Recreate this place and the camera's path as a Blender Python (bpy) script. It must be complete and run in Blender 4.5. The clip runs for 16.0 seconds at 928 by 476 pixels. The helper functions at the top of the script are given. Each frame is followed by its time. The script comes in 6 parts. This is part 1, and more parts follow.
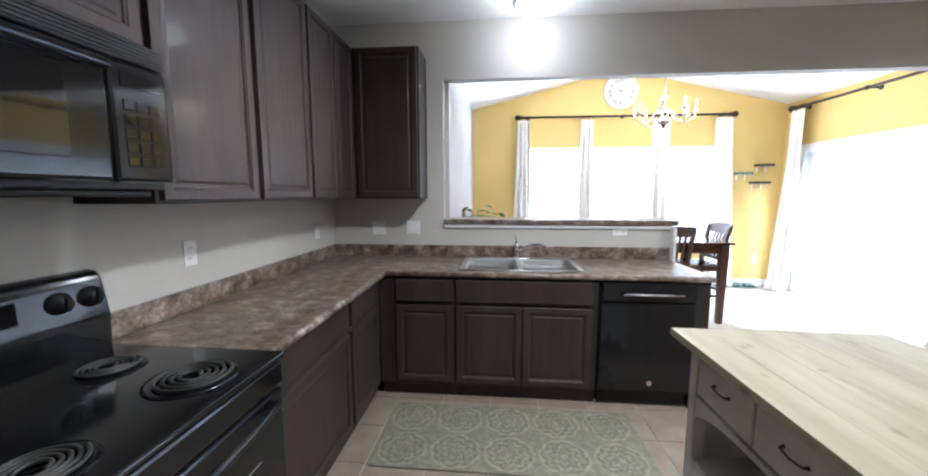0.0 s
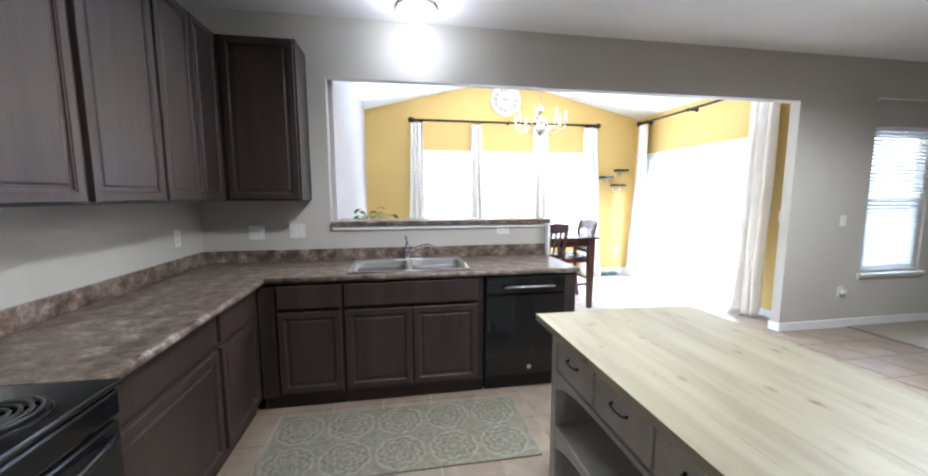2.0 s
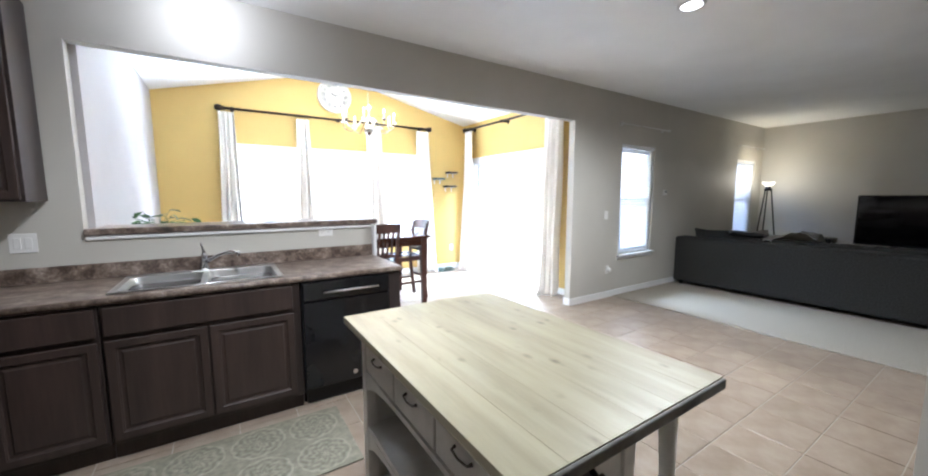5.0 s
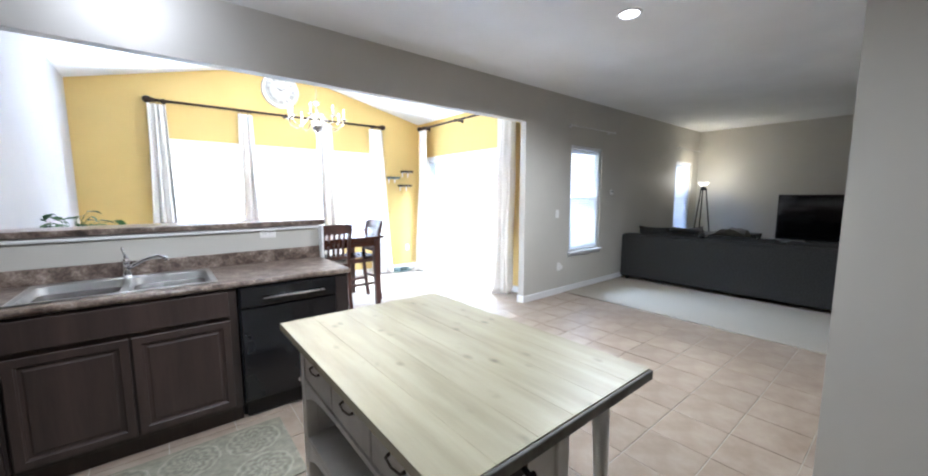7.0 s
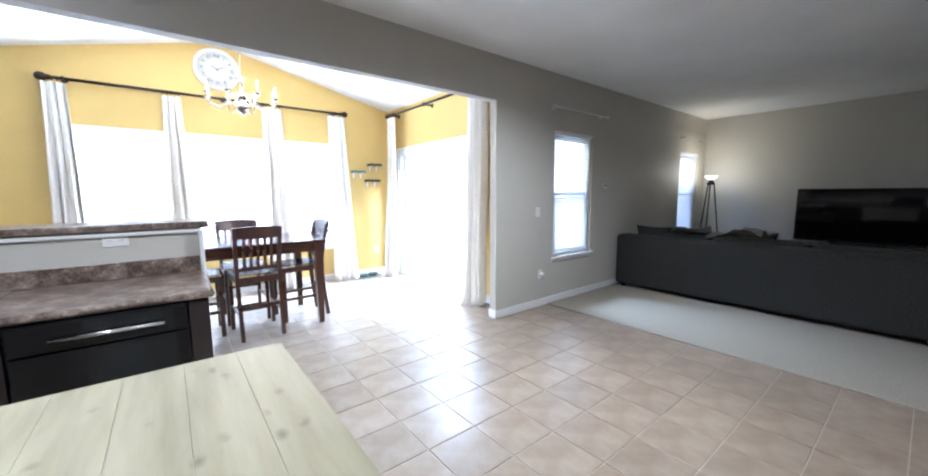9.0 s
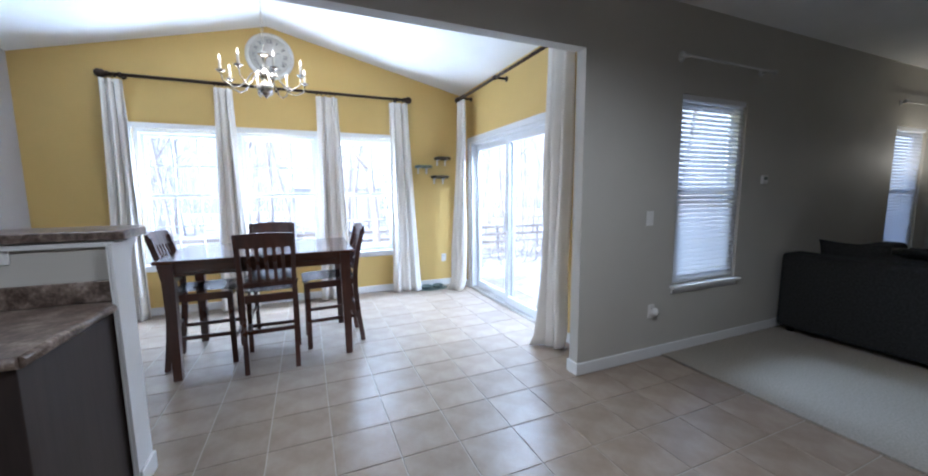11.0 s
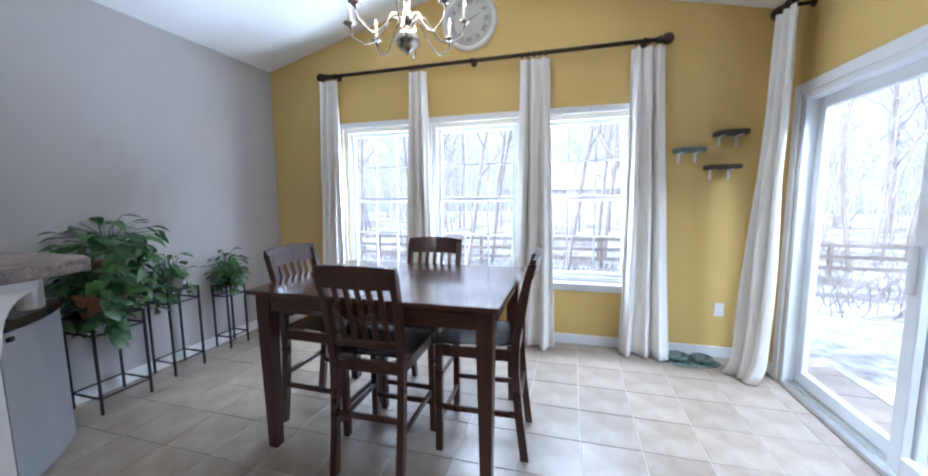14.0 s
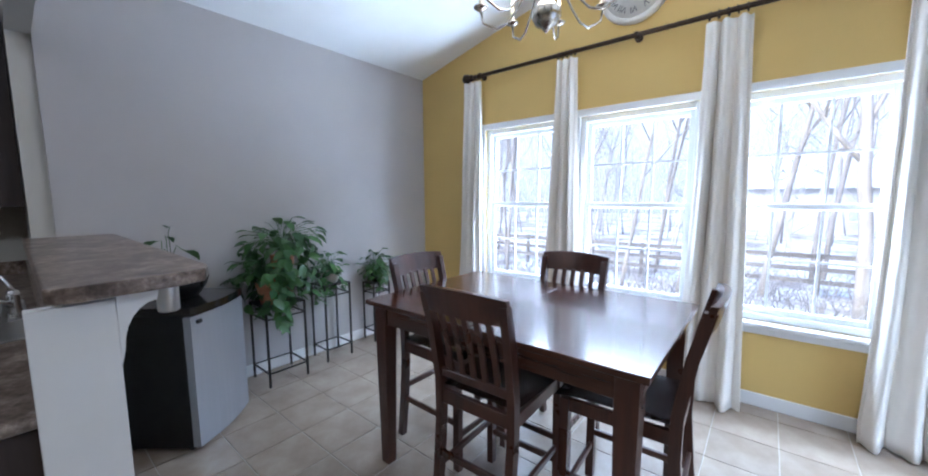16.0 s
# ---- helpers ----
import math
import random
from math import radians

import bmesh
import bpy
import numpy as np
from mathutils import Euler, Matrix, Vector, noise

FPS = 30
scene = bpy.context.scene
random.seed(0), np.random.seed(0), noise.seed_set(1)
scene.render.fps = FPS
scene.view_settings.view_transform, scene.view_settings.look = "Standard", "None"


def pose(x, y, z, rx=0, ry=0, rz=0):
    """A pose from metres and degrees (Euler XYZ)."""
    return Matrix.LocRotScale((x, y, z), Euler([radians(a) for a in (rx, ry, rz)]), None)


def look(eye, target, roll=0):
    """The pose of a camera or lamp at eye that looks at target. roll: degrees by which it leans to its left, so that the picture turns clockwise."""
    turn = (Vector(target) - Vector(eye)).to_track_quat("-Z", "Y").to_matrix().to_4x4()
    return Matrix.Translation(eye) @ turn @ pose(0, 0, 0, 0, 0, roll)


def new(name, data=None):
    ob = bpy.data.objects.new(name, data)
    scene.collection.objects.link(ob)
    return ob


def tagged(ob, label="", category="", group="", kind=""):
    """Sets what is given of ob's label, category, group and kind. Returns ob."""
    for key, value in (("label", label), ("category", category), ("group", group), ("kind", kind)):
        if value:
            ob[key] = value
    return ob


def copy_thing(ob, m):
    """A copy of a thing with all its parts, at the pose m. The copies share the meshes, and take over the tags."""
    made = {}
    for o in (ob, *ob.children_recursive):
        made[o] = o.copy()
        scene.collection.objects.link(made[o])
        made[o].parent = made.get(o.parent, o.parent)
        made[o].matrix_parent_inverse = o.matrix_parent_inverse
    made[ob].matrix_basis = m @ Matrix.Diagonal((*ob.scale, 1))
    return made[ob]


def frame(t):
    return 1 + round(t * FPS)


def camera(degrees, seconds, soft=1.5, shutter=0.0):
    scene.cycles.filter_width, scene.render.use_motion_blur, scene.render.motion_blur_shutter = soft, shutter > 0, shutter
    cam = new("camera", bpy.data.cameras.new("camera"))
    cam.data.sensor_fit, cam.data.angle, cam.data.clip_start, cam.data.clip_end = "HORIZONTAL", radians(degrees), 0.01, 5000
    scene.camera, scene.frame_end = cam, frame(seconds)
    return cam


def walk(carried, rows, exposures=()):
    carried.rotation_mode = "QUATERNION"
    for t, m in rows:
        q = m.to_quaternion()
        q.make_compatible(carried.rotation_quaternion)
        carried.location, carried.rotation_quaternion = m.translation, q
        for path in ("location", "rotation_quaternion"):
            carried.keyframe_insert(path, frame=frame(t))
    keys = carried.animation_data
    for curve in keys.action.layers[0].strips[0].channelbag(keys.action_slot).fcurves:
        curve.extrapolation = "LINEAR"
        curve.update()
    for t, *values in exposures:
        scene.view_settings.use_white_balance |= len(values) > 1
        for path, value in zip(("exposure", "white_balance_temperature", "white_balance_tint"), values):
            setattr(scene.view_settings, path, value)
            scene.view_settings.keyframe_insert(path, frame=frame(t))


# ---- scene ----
cam = camera(102.6, 16.0, 2.0)
PATH = [
    (0, (1.165, 0.721, 1.442), (0.988, 2.7, 1.209), -0.0),
    (0.5, (1.19, 0.715, 1.448), (1.14, 2.7, 1.213), -0.1),
    (1, (1.227, 0.708, 1.443), (1.295, 2.694, 1.215), -0.1),
    (1.5, (1.243, 0.682, 1.447), (1.443, 2.659, 1.217), -0.1),
    (2, (1.265, 0.672, 1.445), (1.605, 2.629, 1.217), -0.1),
    (2.5, (1.293, 0.659, 1.447), (1.764, 2.589, 1.22), -0.1),
    (3, (1.323, 0.642, 1.45), (1.924, 2.535, 1.223), -0.1),
    (3.5, (1.358, 0.632, 1.448), (2.085, 2.481, 1.221), -0.0),
    (4, (1.4, 0.618, 1.441), (2.25, 2.414, 1.215), -0.0),
    (4.5, (1.434, 0.613, 1.439), (2.409, 2.345, 1.212), -0.1),
    (4.7, (1.446, 0.611, 1.437), (2.466, 2.318, 1.211), -0.1),
    (7, (1.528, 0.579, 1.44), (2.779, 2.123, 1.211), -0.1),
    (7.5, (1.687, 0.597, 1.418), (2.943, 2.136, 1.187), -0.4),
    (8, (1.895, 0.692, 1.41), (3.153, 2.229, 1.173), -0.4),
    (10.5, (3.198, 1.431, 1.387), (4.171, 3.161, 1.147), -0.4),
    (11, (3.376, 1.709, 1.386), (4.147, 3.538, 1.146), -0.5),
    (11.5, (3.564, 2.005, 1.387), (4.092, 3.919, 1.151), -0.5),
    (12, (3.73, 2.325, 1.406), (4.053, 4.284, 1.165), -0.4),
    (12.5, (3.877, 2.629, 1.403), (4.007, 4.611, 1.171), -0.6),
    (13, (3.952, 2.913, 1.403), (3.865, 4.898, 1.178), -0.6),
    (13.5, (4.02, 3.17, 1.418), (3.7, 5.132, 1.194), -0.6),
    (14, (4.02, 3.39, 1.41), (3.47, 5.3, 1.186), -0.6),
    (14.5, (4.002, 3.606, 1.423), (3.246, 5.444, 1.199), -0.5),
    (15, (4.021, 3.763, 1.438), (3.034, 5.489, 1.218), -0.6),
    (15.5, (3.979, 3.785, 1.448), (2.833, 5.41, 1.23), -0.3),
    (16, (3.965, 3.787, 1.455), (2.705, 5.325, 1.236), -0.3),
]
EXPOSURES = [(0, 4.76, 5300, 10), (4.7, 4.84, 5350, 10), (7, 4.86, 5180, 10), (8.2, 4.86, 5100, 10), (10.5, 3.68, 5080, 11), (11, 3.41, 5050, 11), (11.5, 3.42, 5100, 11), (13, 3.16, 5250, 11), (14.5, 3.11, 5200, 11), (16, 3.17, 5100, 11)]
walk(cam, [(t, look(eye, target, roll)) for t, eye, target, roll in PATH], EXPOSURES)

# ---- world, sun, lamps ----
world = bpy.data.worlds.new("overcast_winter_sky")
scene.world = world
world.use_nodes = True
wn = world.node_tree.nodes
sky = wn.new("ShaderNodeTexSky")
sky.sky_type, sky.sun_disc = "NISHITA", False
sky.sun_elevation, sky.sun_rotation = radians(38), radians(215)
sky.air_density, sky.dust_density, sky.ozone_density = 1.0, 1.2, 1.0
wn["Background"].inputs[1].default_value = 0.10
world.node_tree.links.new(sky.outputs[0], wn["Background"].inputs[0])

sun_data = bpy.data.lights.new("sun", "SUN")
sun_data.energy, sun_data.angle, sun_data.color = 0.6, radians(16), (1.0, 0.96, 0.9)
sun = new("sun", sun_data)
sun.matrix_world = look((-20, -20, 20), (-20 - math.sin(radians(215)), -20 - math.cos(radians(215)), 20 - math.tan(radians(38))))


def point_lamp(name, at, watts, colour, radius):
    d = bpy.data.lights.new(name, "POINT")
    d.energy, d.color, d.shadow_soft_size = watts, colour, radius
    ob = new(name, d)
    ob.location = at
    return ob


def spot_lamp(name, at, watts, colour, cone):
    d = bpy.data.lights.new(name, "SPOT")
    d.energy, d.color, d.spot_size, d.spot_blend, d.shadow_soft_size = watts, colour, radians(cone), 0.6, 0.14
    ob = new(name, d)
    ob.location = at
    return ob


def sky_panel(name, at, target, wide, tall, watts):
    """An added lamp just outside an opening, standing in for bright sky or snow."""
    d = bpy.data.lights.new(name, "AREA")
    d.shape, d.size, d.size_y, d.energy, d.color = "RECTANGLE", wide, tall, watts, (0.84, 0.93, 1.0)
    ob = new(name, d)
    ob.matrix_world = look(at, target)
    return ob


# unseen fill lamps that add to the light of the world sky
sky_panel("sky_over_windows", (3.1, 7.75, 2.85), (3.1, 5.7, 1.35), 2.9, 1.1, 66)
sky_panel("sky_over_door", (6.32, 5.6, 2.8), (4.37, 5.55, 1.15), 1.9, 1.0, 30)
# stands in for light off the snow; kept low, hidden below the sill
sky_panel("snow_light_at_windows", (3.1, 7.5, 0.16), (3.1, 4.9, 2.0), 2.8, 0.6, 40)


# ---- materials ----
def nodes_of(name):
    m = bpy.data.materials.new(name)
    m.use_nodes = True
    return m, m.node_tree.nodes, m.node_tree.links, m.node_tree.nodes["Principled BSDF"]


def ramp(n, l, fac, stops):
    r = n.new("ShaderNodeValToRGB")
    while len(r.color_ramp.elements) < len(stops):
        r.color_ramp.elements.new(0.5)
    for e, (p, c) in zip(r.color_ramp.elements, stops):
        e.position, e.color = p, (*c, 1)
    l.new(fac, r.inputs[0])
    return r.outputs[0]


def tex_noise(n, l, scale, detail=4, stretch=None, rough=0.55, coord="Object"):
    tc = n.new("ShaderNodeTexCoord")
    t = n.new("ShaderNodeTexNoise")
    t.inputs["Scale"].default_value, t.inputs["Detail"].default_value, t.inputs["Roughness"].default_value = scale, detail, rough
    if stretch:
        mp = n.new("ShaderNodeMapping")
        mp.inputs["Scale"].default_value = stretch
        l.new(tc.outputs[coord], mp.inputs[0])
        l.new(mp.outputs[0], t.inputs[0])
    else:
        l.new(tc.outputs[coord], t.inputs[0])
    return t.outputs[0]


def bump(n, l, b, height, strength, dist=0.002):
    k = n.new("ShaderNodeBump")
    k.inputs["Strength"].default_value, k.inputs["Distance"].default_value = strength, dist
    l.new(height, k.inputs["Height"])
    l.new(k.outputs[0], b.inputs["Normal"])


def surface(name, c1, c2, rough=0.5, metal=0.0, scale=6.0, stretch=None, bscale=120.0, bstr=0.1, rvar=0.08, spec=0.5, coat=0.0, detail=4):
    """A surface of two mingled colours, with fine relief and uneven gloss."""
    m, n, l, b = nodes_of(name)
    f = tex_noise(n, l, scale, detail, stretch)
    l.new(ramp(n, l, f, [(0.3, c1), (0.7, c2)]), b.inputs["Base Color"])
    mr = n.new("ShaderNodeMapRange")
    mr.inputs["To Min"].default_value, mr.inputs["To Max"].default_value = rough - rvar, rough + rvar
    l.new(tex_noise(n, l, scale * 2.3, 3), mr.inputs[0])
    l.new(mr.outputs[0], b.inputs["Roughness"])
    b.inputs["Metallic"].default_value = metal
    b.inputs["Specular IOR Level"].default_value = spec
    b.inputs["Coat Weight"].default_value = coat
    b.inputs["Coat Roughness"].default_value = 0.15
    if bstr:
        bump(n, l, b, tex_noise(n, l, bscale, 3, stretch), bstr)
    return m


def wood(name, dark, light, rough, along="x", coat=0.0, scale=9.0, bstr=0.12):
    """Grain that runs along one axis."""
    st = {"x": (0.08, 1, 1), "y": (1, 0.08, 1), "z": (1, 1, 0.08)}[along]
    m, n, l, b = nodes_of(name)
    f1 = tex_noise(n, l, scale, 6, st, 0.65)
    f2 = tex_noise(n, l, scale * 7, 4, st, 0.6)
    mx = n.new("ShaderNodeMath")
    mx.operation = "MULTIPLY_ADD"
    mx.inputs[1].default_value = 0.35
    l.new(f2, mx.inputs[0])
    l.new(f1, mx.inputs[2])
    l.new(ramp(n, l, mx.outputs[0], [(0.45, dark), (0.9, light)]), b.inputs["Base Color"])
    mr = n.new("ShaderNodeMapRange")
    mr.inputs["To Min"].default_value, mr.inputs["To Max"].default_value = rough - 0.06, rough + 0.1
    l.new(tex_noise(n, l, 3.0, 4), mr.inputs[0])
    l.new(mr.outputs[0], b.inputs["Roughness"])
    b.inputs["Coat Weight"].default_value = coat
    b.inputs["Coat Roughness"].default_value = 0.12
    bump(n, l, b, f2, bstr, 0.001)
    return m


def glowing(name, colour, strength):
    m, n, l, b = nodes_of(name)
    b.inputs["Base Color"].default_value = (*colour, 1)
    b.inputs["Emission Color"].default_value = (*colour, 1)
    b.inputs["Emission Strength"].default_value = strength
    b.inputs["Roughness"].default_value = 0.35
    return m


def wall_paint(name, c):
    return surface(name, tuple(v * 0.96 for v in c), tuple(min(1, v * 1.03) for v in c), 0.62, 0, 1.6, None, 160, 0.12, 0.06, 0.35)


M = {}
M["grey_wall"] = wall_paint("warm_grey_wall_paint", (0.525, 0.505, 0.455))
M["lilac_wall"] = wall_paint("pale_grey_wall_paint", (0.47, 0.45, 0.445))
M["yellow_wall"] = wall_paint("mustard_yellow_wall_paint", (0.66, 0.47, 0.16))
M["ceiling"] = surface("matt_white_ceiling_paint", (0.82, 0.82, 0.81), (0.87, 0.87, 0.86), 0.8, 0, 2, None, 90, 0.25, 0.05, 0.2)
M["white_trim"] = surface("white_semi_gloss_paint", (0.76, 0.76, 0.75), (0.82, 0.82, 0.81), 0.38, 0, 3, None, 60, 0.05)
M["vinyl"] = surface("white_vinyl", (0.78, 0.79, 0.80), (0.83, 0.84, 0.85), 0.42, 0, 4, None, 80, 0.03)
M["plate"] = surface("white_plastic", (0.75, 0.74, 0.71), (0.8, 0.79, 0.77), 0.35, 0, 8, None, 80, 0.02)
M["slot"] = surface("dark_slot", (0.05, 0.05, 0.05), (0.08, 0.08, 0.08), 0.5)
M["carpet"] = surface("beige_carpet_pile", (0.26, 0.232, 0.19), (0.37, 0.335, 0.28), 0.95, 0, 90, None, 420, 0.8, 0.03, 0.1)
M["grout"] = surface("pale_grout", (0.40, 0.355, 0.30), (0.49, 0.44, 0.38), 0.45, 0, 20, None, 200, 0.3)
M["espresso"] = wood("espresso_cabinet_wood", (0.021, 0.0145, 0.012), (0.056, 0.035, 0.029), 0.47, "z", 0.06)
M["espresso_side"] = wood("espresso_cabinet_side", (0.019, 0.014, 0.012), (0.046, 0.031, 0.027), 0.46, "z")
M["table_wood"] = wood("mahogany_stained_table_wood", (0.028, 0.010, 0.006), (0.10, 0.034, 0.018), 0.2, "x", 0.5)
M["chair_wood"] = wood("mahogany_stained_chair_wood", (0.026, 0.010, 0.007), (0.085, 0.03, 0.018), 0.27, "z", 0.35)
M["seat_wood"] = wood("dark_chair_seat_wood", (0.022, 0.010, 0.008), (0.06, 0.024, 0.018), 0.24, "y", 0.4)
M["black_gloss"] = surface("black_enamel", (0.006, 0.006, 0.007), (0.012, 0.012, 0.013), 0.11, 0, 5, None, 60, 0.02, 0.04, 0.35, 0.1)
M["black_satin"] = surface("black_satin_plastic", (0.008, 0.008, 0.009), (0.015, 0.015, 0.015), 0.42, 0, 8, None, 180, 0.06, 0.08, 0.3)
M["black_glass"] = surface("black_glass", (0.004, 0.004, 0.005), (0.007, 0.007, 0.008), 0.05, 0, 3, None, 30, 0.0, 0.02, 0.6)
M["coil"] = surface("heating_coil_iron", (0.05, 0.05, 0.048), (0.10, 0.098, 0.09), 0.5, 0.6, 30)
M["steel"] = surface("brushed_steel", (0.62, 0.62, 0.61), (0.74, 0.74, 0.73), 0.34, 1.0, 12, (0.05, 1, 1), 240, 0.015, 0.05)
M["chrome"] = surface("chrome", (0.75, 0.75, 0.76), (0.82, 0.82, 0.83), 0.1, 1.0, 6, None, 40, 0.0, 0.03)
M["nickel"] = surface("antique_silver_metal", (0.50, 0.46, 0.39), (0.66, 0.62, 0.54), 0.2, 1.0, 20, None, 60, 0.04, 0.08)
M["dark_pull"] = surface("aged_pewter", (0.09, 0.085, 0.08), (0.2, 0.19, 0.18), 0.35, 0.9, 40)
M["iron"] = surface("black_wrought_iron", (0.012, 0.012, 0.012), (0.03, 0.028, 0.026), 0.5, 0.5, 40, None, 200, 0.2)
M["bronze"] = surface("oil_rubbed_bronze", (0.03, 0.019, 0.013), (0.07, 0.045, 0.03), 0.38, 0.6, 25)
M["fridge_front"] = surface("silver_painted_steel", (0.36, 0.37, 0.40), (0.43, 0.44, 0.47), 0.34, 0.55, 5, (1, 1, 0.1), 200, 0.04)
M["terracotta"] = surface("terracotta", (0.42, 0.17, 0.085), (0.56, 0.27, 0.15), 0.75, 0, 14, None, 120, 0.25)
M["soil"] = surface("potting_soil", (0.02, 0.014, 0.01), (0.06, 0.04, 0.028), 0.95, 0, 60, None, 120, 0.9)
M["cream_pot"] = surface("cream_glazed_pot", (0.5, 0.45, 0.36), (0.62, 0.57, 0.48), 0.4, 0, 14)
M["sofa"] = surface("charcoal_sofa_fabric", (0.017, 0.017, 0.0165), (0.034, 0.034, 0.033), 0.9, 0, 60, None, 500, 0.5, 0.03, 0.2)
M["pillow"] = surface("taupe_cushion_fabric", (0.06, 0.052, 0.045), (0.13, 0.115, 0.10), 0.9, 0, 8, None, 400, 0.4)
M["throw"] = surface("cream_throw_fabric", (0.26, 0.25, 0.22), (0.42, 0.40, 0.36), 0.9, 0, 9, None, 300, 0.5)
M["mat_blue"] = surface("blue_patterned_mat", (0.03, 0.06, 0.055), (0.20, 0.25, 0.22), 0.8, 0, 26, None, 200, 0.2)
M["moss_shelf"] = surface("teal_grey_carpeted_shelf", (0.10, 0.14, 0.13), (0.18, 0.22, 0.2), 0.9, 0, 30, None, 250, 0.6)
M["brown_shelf"] = surface("brown_carpeted_shelf", (0.05, 0.04, 0.03), (0.10, 0.085, 0.06), 0.9, 0, 30, None, 250, 0.6)
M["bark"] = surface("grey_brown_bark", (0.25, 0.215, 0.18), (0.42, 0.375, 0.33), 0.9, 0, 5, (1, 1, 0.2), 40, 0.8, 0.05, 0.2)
# lighter copy of the bark; haze over distance is put into the colour
M["hazed_bark"] = surface("haze_paled_bark", (0.44, 0.40, 0.36), (0.66, 0.62, 0.58), 0.9, 0, 5, (1, 1, 0.2), 40, 0.6)


def winter_haze():
    """Plain glowing distance: white sky down to the pale line of far woods."""
    m, n, l, b = nodes_of("winter_haze")
    tc = n.new("ShaderNodeTexCoord")
    sp = n.new("ShaderNodeSeparateXYZ")
    l.new(tc.outputs["Object"], sp.inputs[0])
    col = ramp(n, l, sp.outputs[2], [(0.0, (0.50, 0.52, 0.54)), (0.12, (0.62, 0.64, 0.66)), (0.5, (0.86, 0.89, 0.92)), (1.0, (0.9, 0.94, 1.0))])
    em = n.new("ShaderNodeEmission")
    em.inputs[1].default_value = 0.19
    l.new(col, em.inputs[0])
    l.new(em.outputs[0], n["Material Output"].inputs[0])
    return m


M["haze"] = winter_haze()
M["brush"] = surface("dry_twigs", (0.2, 0.175, 0.15), (0.38, 0.35, 0.32), 0.9, 0, 8)


def patchy_snow():
    """Thin snow with fallen leaves showing through in patches."""
    m, n, l, b = nodes_of("thin_snow_over_leaves")
    f1 = tex_noise(n, l, 0.45, 8, None, 0.7)
    f2 = tex_noise(n, l, 6.0, 5, None, 0.7)
    mx = n.new("ShaderNodeMath")
    mx.operation = "MULTIPLY_ADD"
    mx.inputs[1].default_value = 0.5
    l.new(f2, mx.inputs[0])
    l.new(f1, mx.inputs[2])
    l.new(ramp(n, l, mx.outputs[0], [(0.60, (0.21, 0.165, 0.125)), (0.74, (0.44, 0.40, 0.36)), (0.84, (0.74, 0.74, 0.75)), (0.95, (0.82, 0.83, 0.86))]), b.inputs["Base Color"])
    b.inputs["Roughness"].default_value = 0.8
    bump(n, l, b, f2, 0.6, 0.05)
    return m


M["snow"] = patchy_snow()
M["fence_wood"] = surface("weathered_fence_wood", (0.13, 0.11, 0.09), (0.27, 0.24, 0.2), 0.85, 0, 6, (0.2, 1, 1), 50, 0.4)
M["siding"] = surface("pale_house_siding", (0.5, 0.48, 0.44), (0.58, 0.56, 0.52), 0.7, 0, 1.5, (0.2, 0.2, 6), 10, 0.3)
M["roof"] = surface("snowy_shingle_roof", (0.42, 0.42, 0.43), (0.62, 0.63, 0.65), 0.9, 0, 3)
M["bulb"] = glowing("lit_bulb_glass", (1.0, 0.86, 0.66), 0.5)
M["dome"] = glowing("lit_frosted_glass", (1.0, 0.95, 0.9), 0.22)
M["shade"] = glowing("lit_alabaster_shade", (1.0, 0.86, 0.6), 0.10)
M["candle"] = surface("ivory_candle_sleeve", (0.7, 0.66, 0.56), (0.8, 0.76, 0.68), 0.5)
M["clock_face"] = surface("aged_white_clock_face", (0.55, 0.53, 0.48), (0.72, 0.70, 0.65), 0.6, 0, 7)
M["clock_rim"] = surface("distressed_white_wood", (0.6, 0.58, 0.53), (0.78, 0.76, 0.72), 0.6, 0, 12)
M["numeral"] = surface("faded_grey_numeral_paint", (0.10, 0.10, 0.10), (0.2, 0.2, 0.2), 0.6)
M["island_paint"] = surface("worn_grey_white_paint", (0.58, 0.57, 0.53), (0.74, 0.73, 0.69), 0.55, 0, 7, None, 90, 0.25)
M["island_edge"] = surface("dark_mottled_edge", (0.05, 0.05, 0.045), (0.2, 0.19, 0.165), 0.6, 0, 11)
M["dark_inside"] = surface("dark_shelf_inside", (0.05, 0.047, 0.043), (0.09, 0.085, 0.08), 0.7)


def laminate():
    m, n, l, b = nodes_of("brown_stone_pattern_laminate")
    big = tex_noise(n, l, 11, 6, None, 0.65)
    small = tex_noise(n, l, 60, 4, None, 0.7)
    mx = n.new("ShaderNodeMath")
    mx.operation = "MULTIPLY_ADD"
    mx.inputs[1].default_value = 0.45
    l.new(small, mx.inputs[0])
    l.new(big, mx.inputs[2])
    l.new(ramp(n, l, mx.outputs[0], [(0.50, (0.022, 0.015, 0.012)), (0.63, (0.085, 0.06, 0.046)), (0.76, (0.19, 0.145, 0.115)), (0.92, (0.40, 0.34, 0.29))]), b.inputs["Base Color"])
    b.inputs["Roughness"].default_value = 0.3
    bump(n, l, b, small, 0.05, 0.001)
    return m


M["laminate"] = laminate()


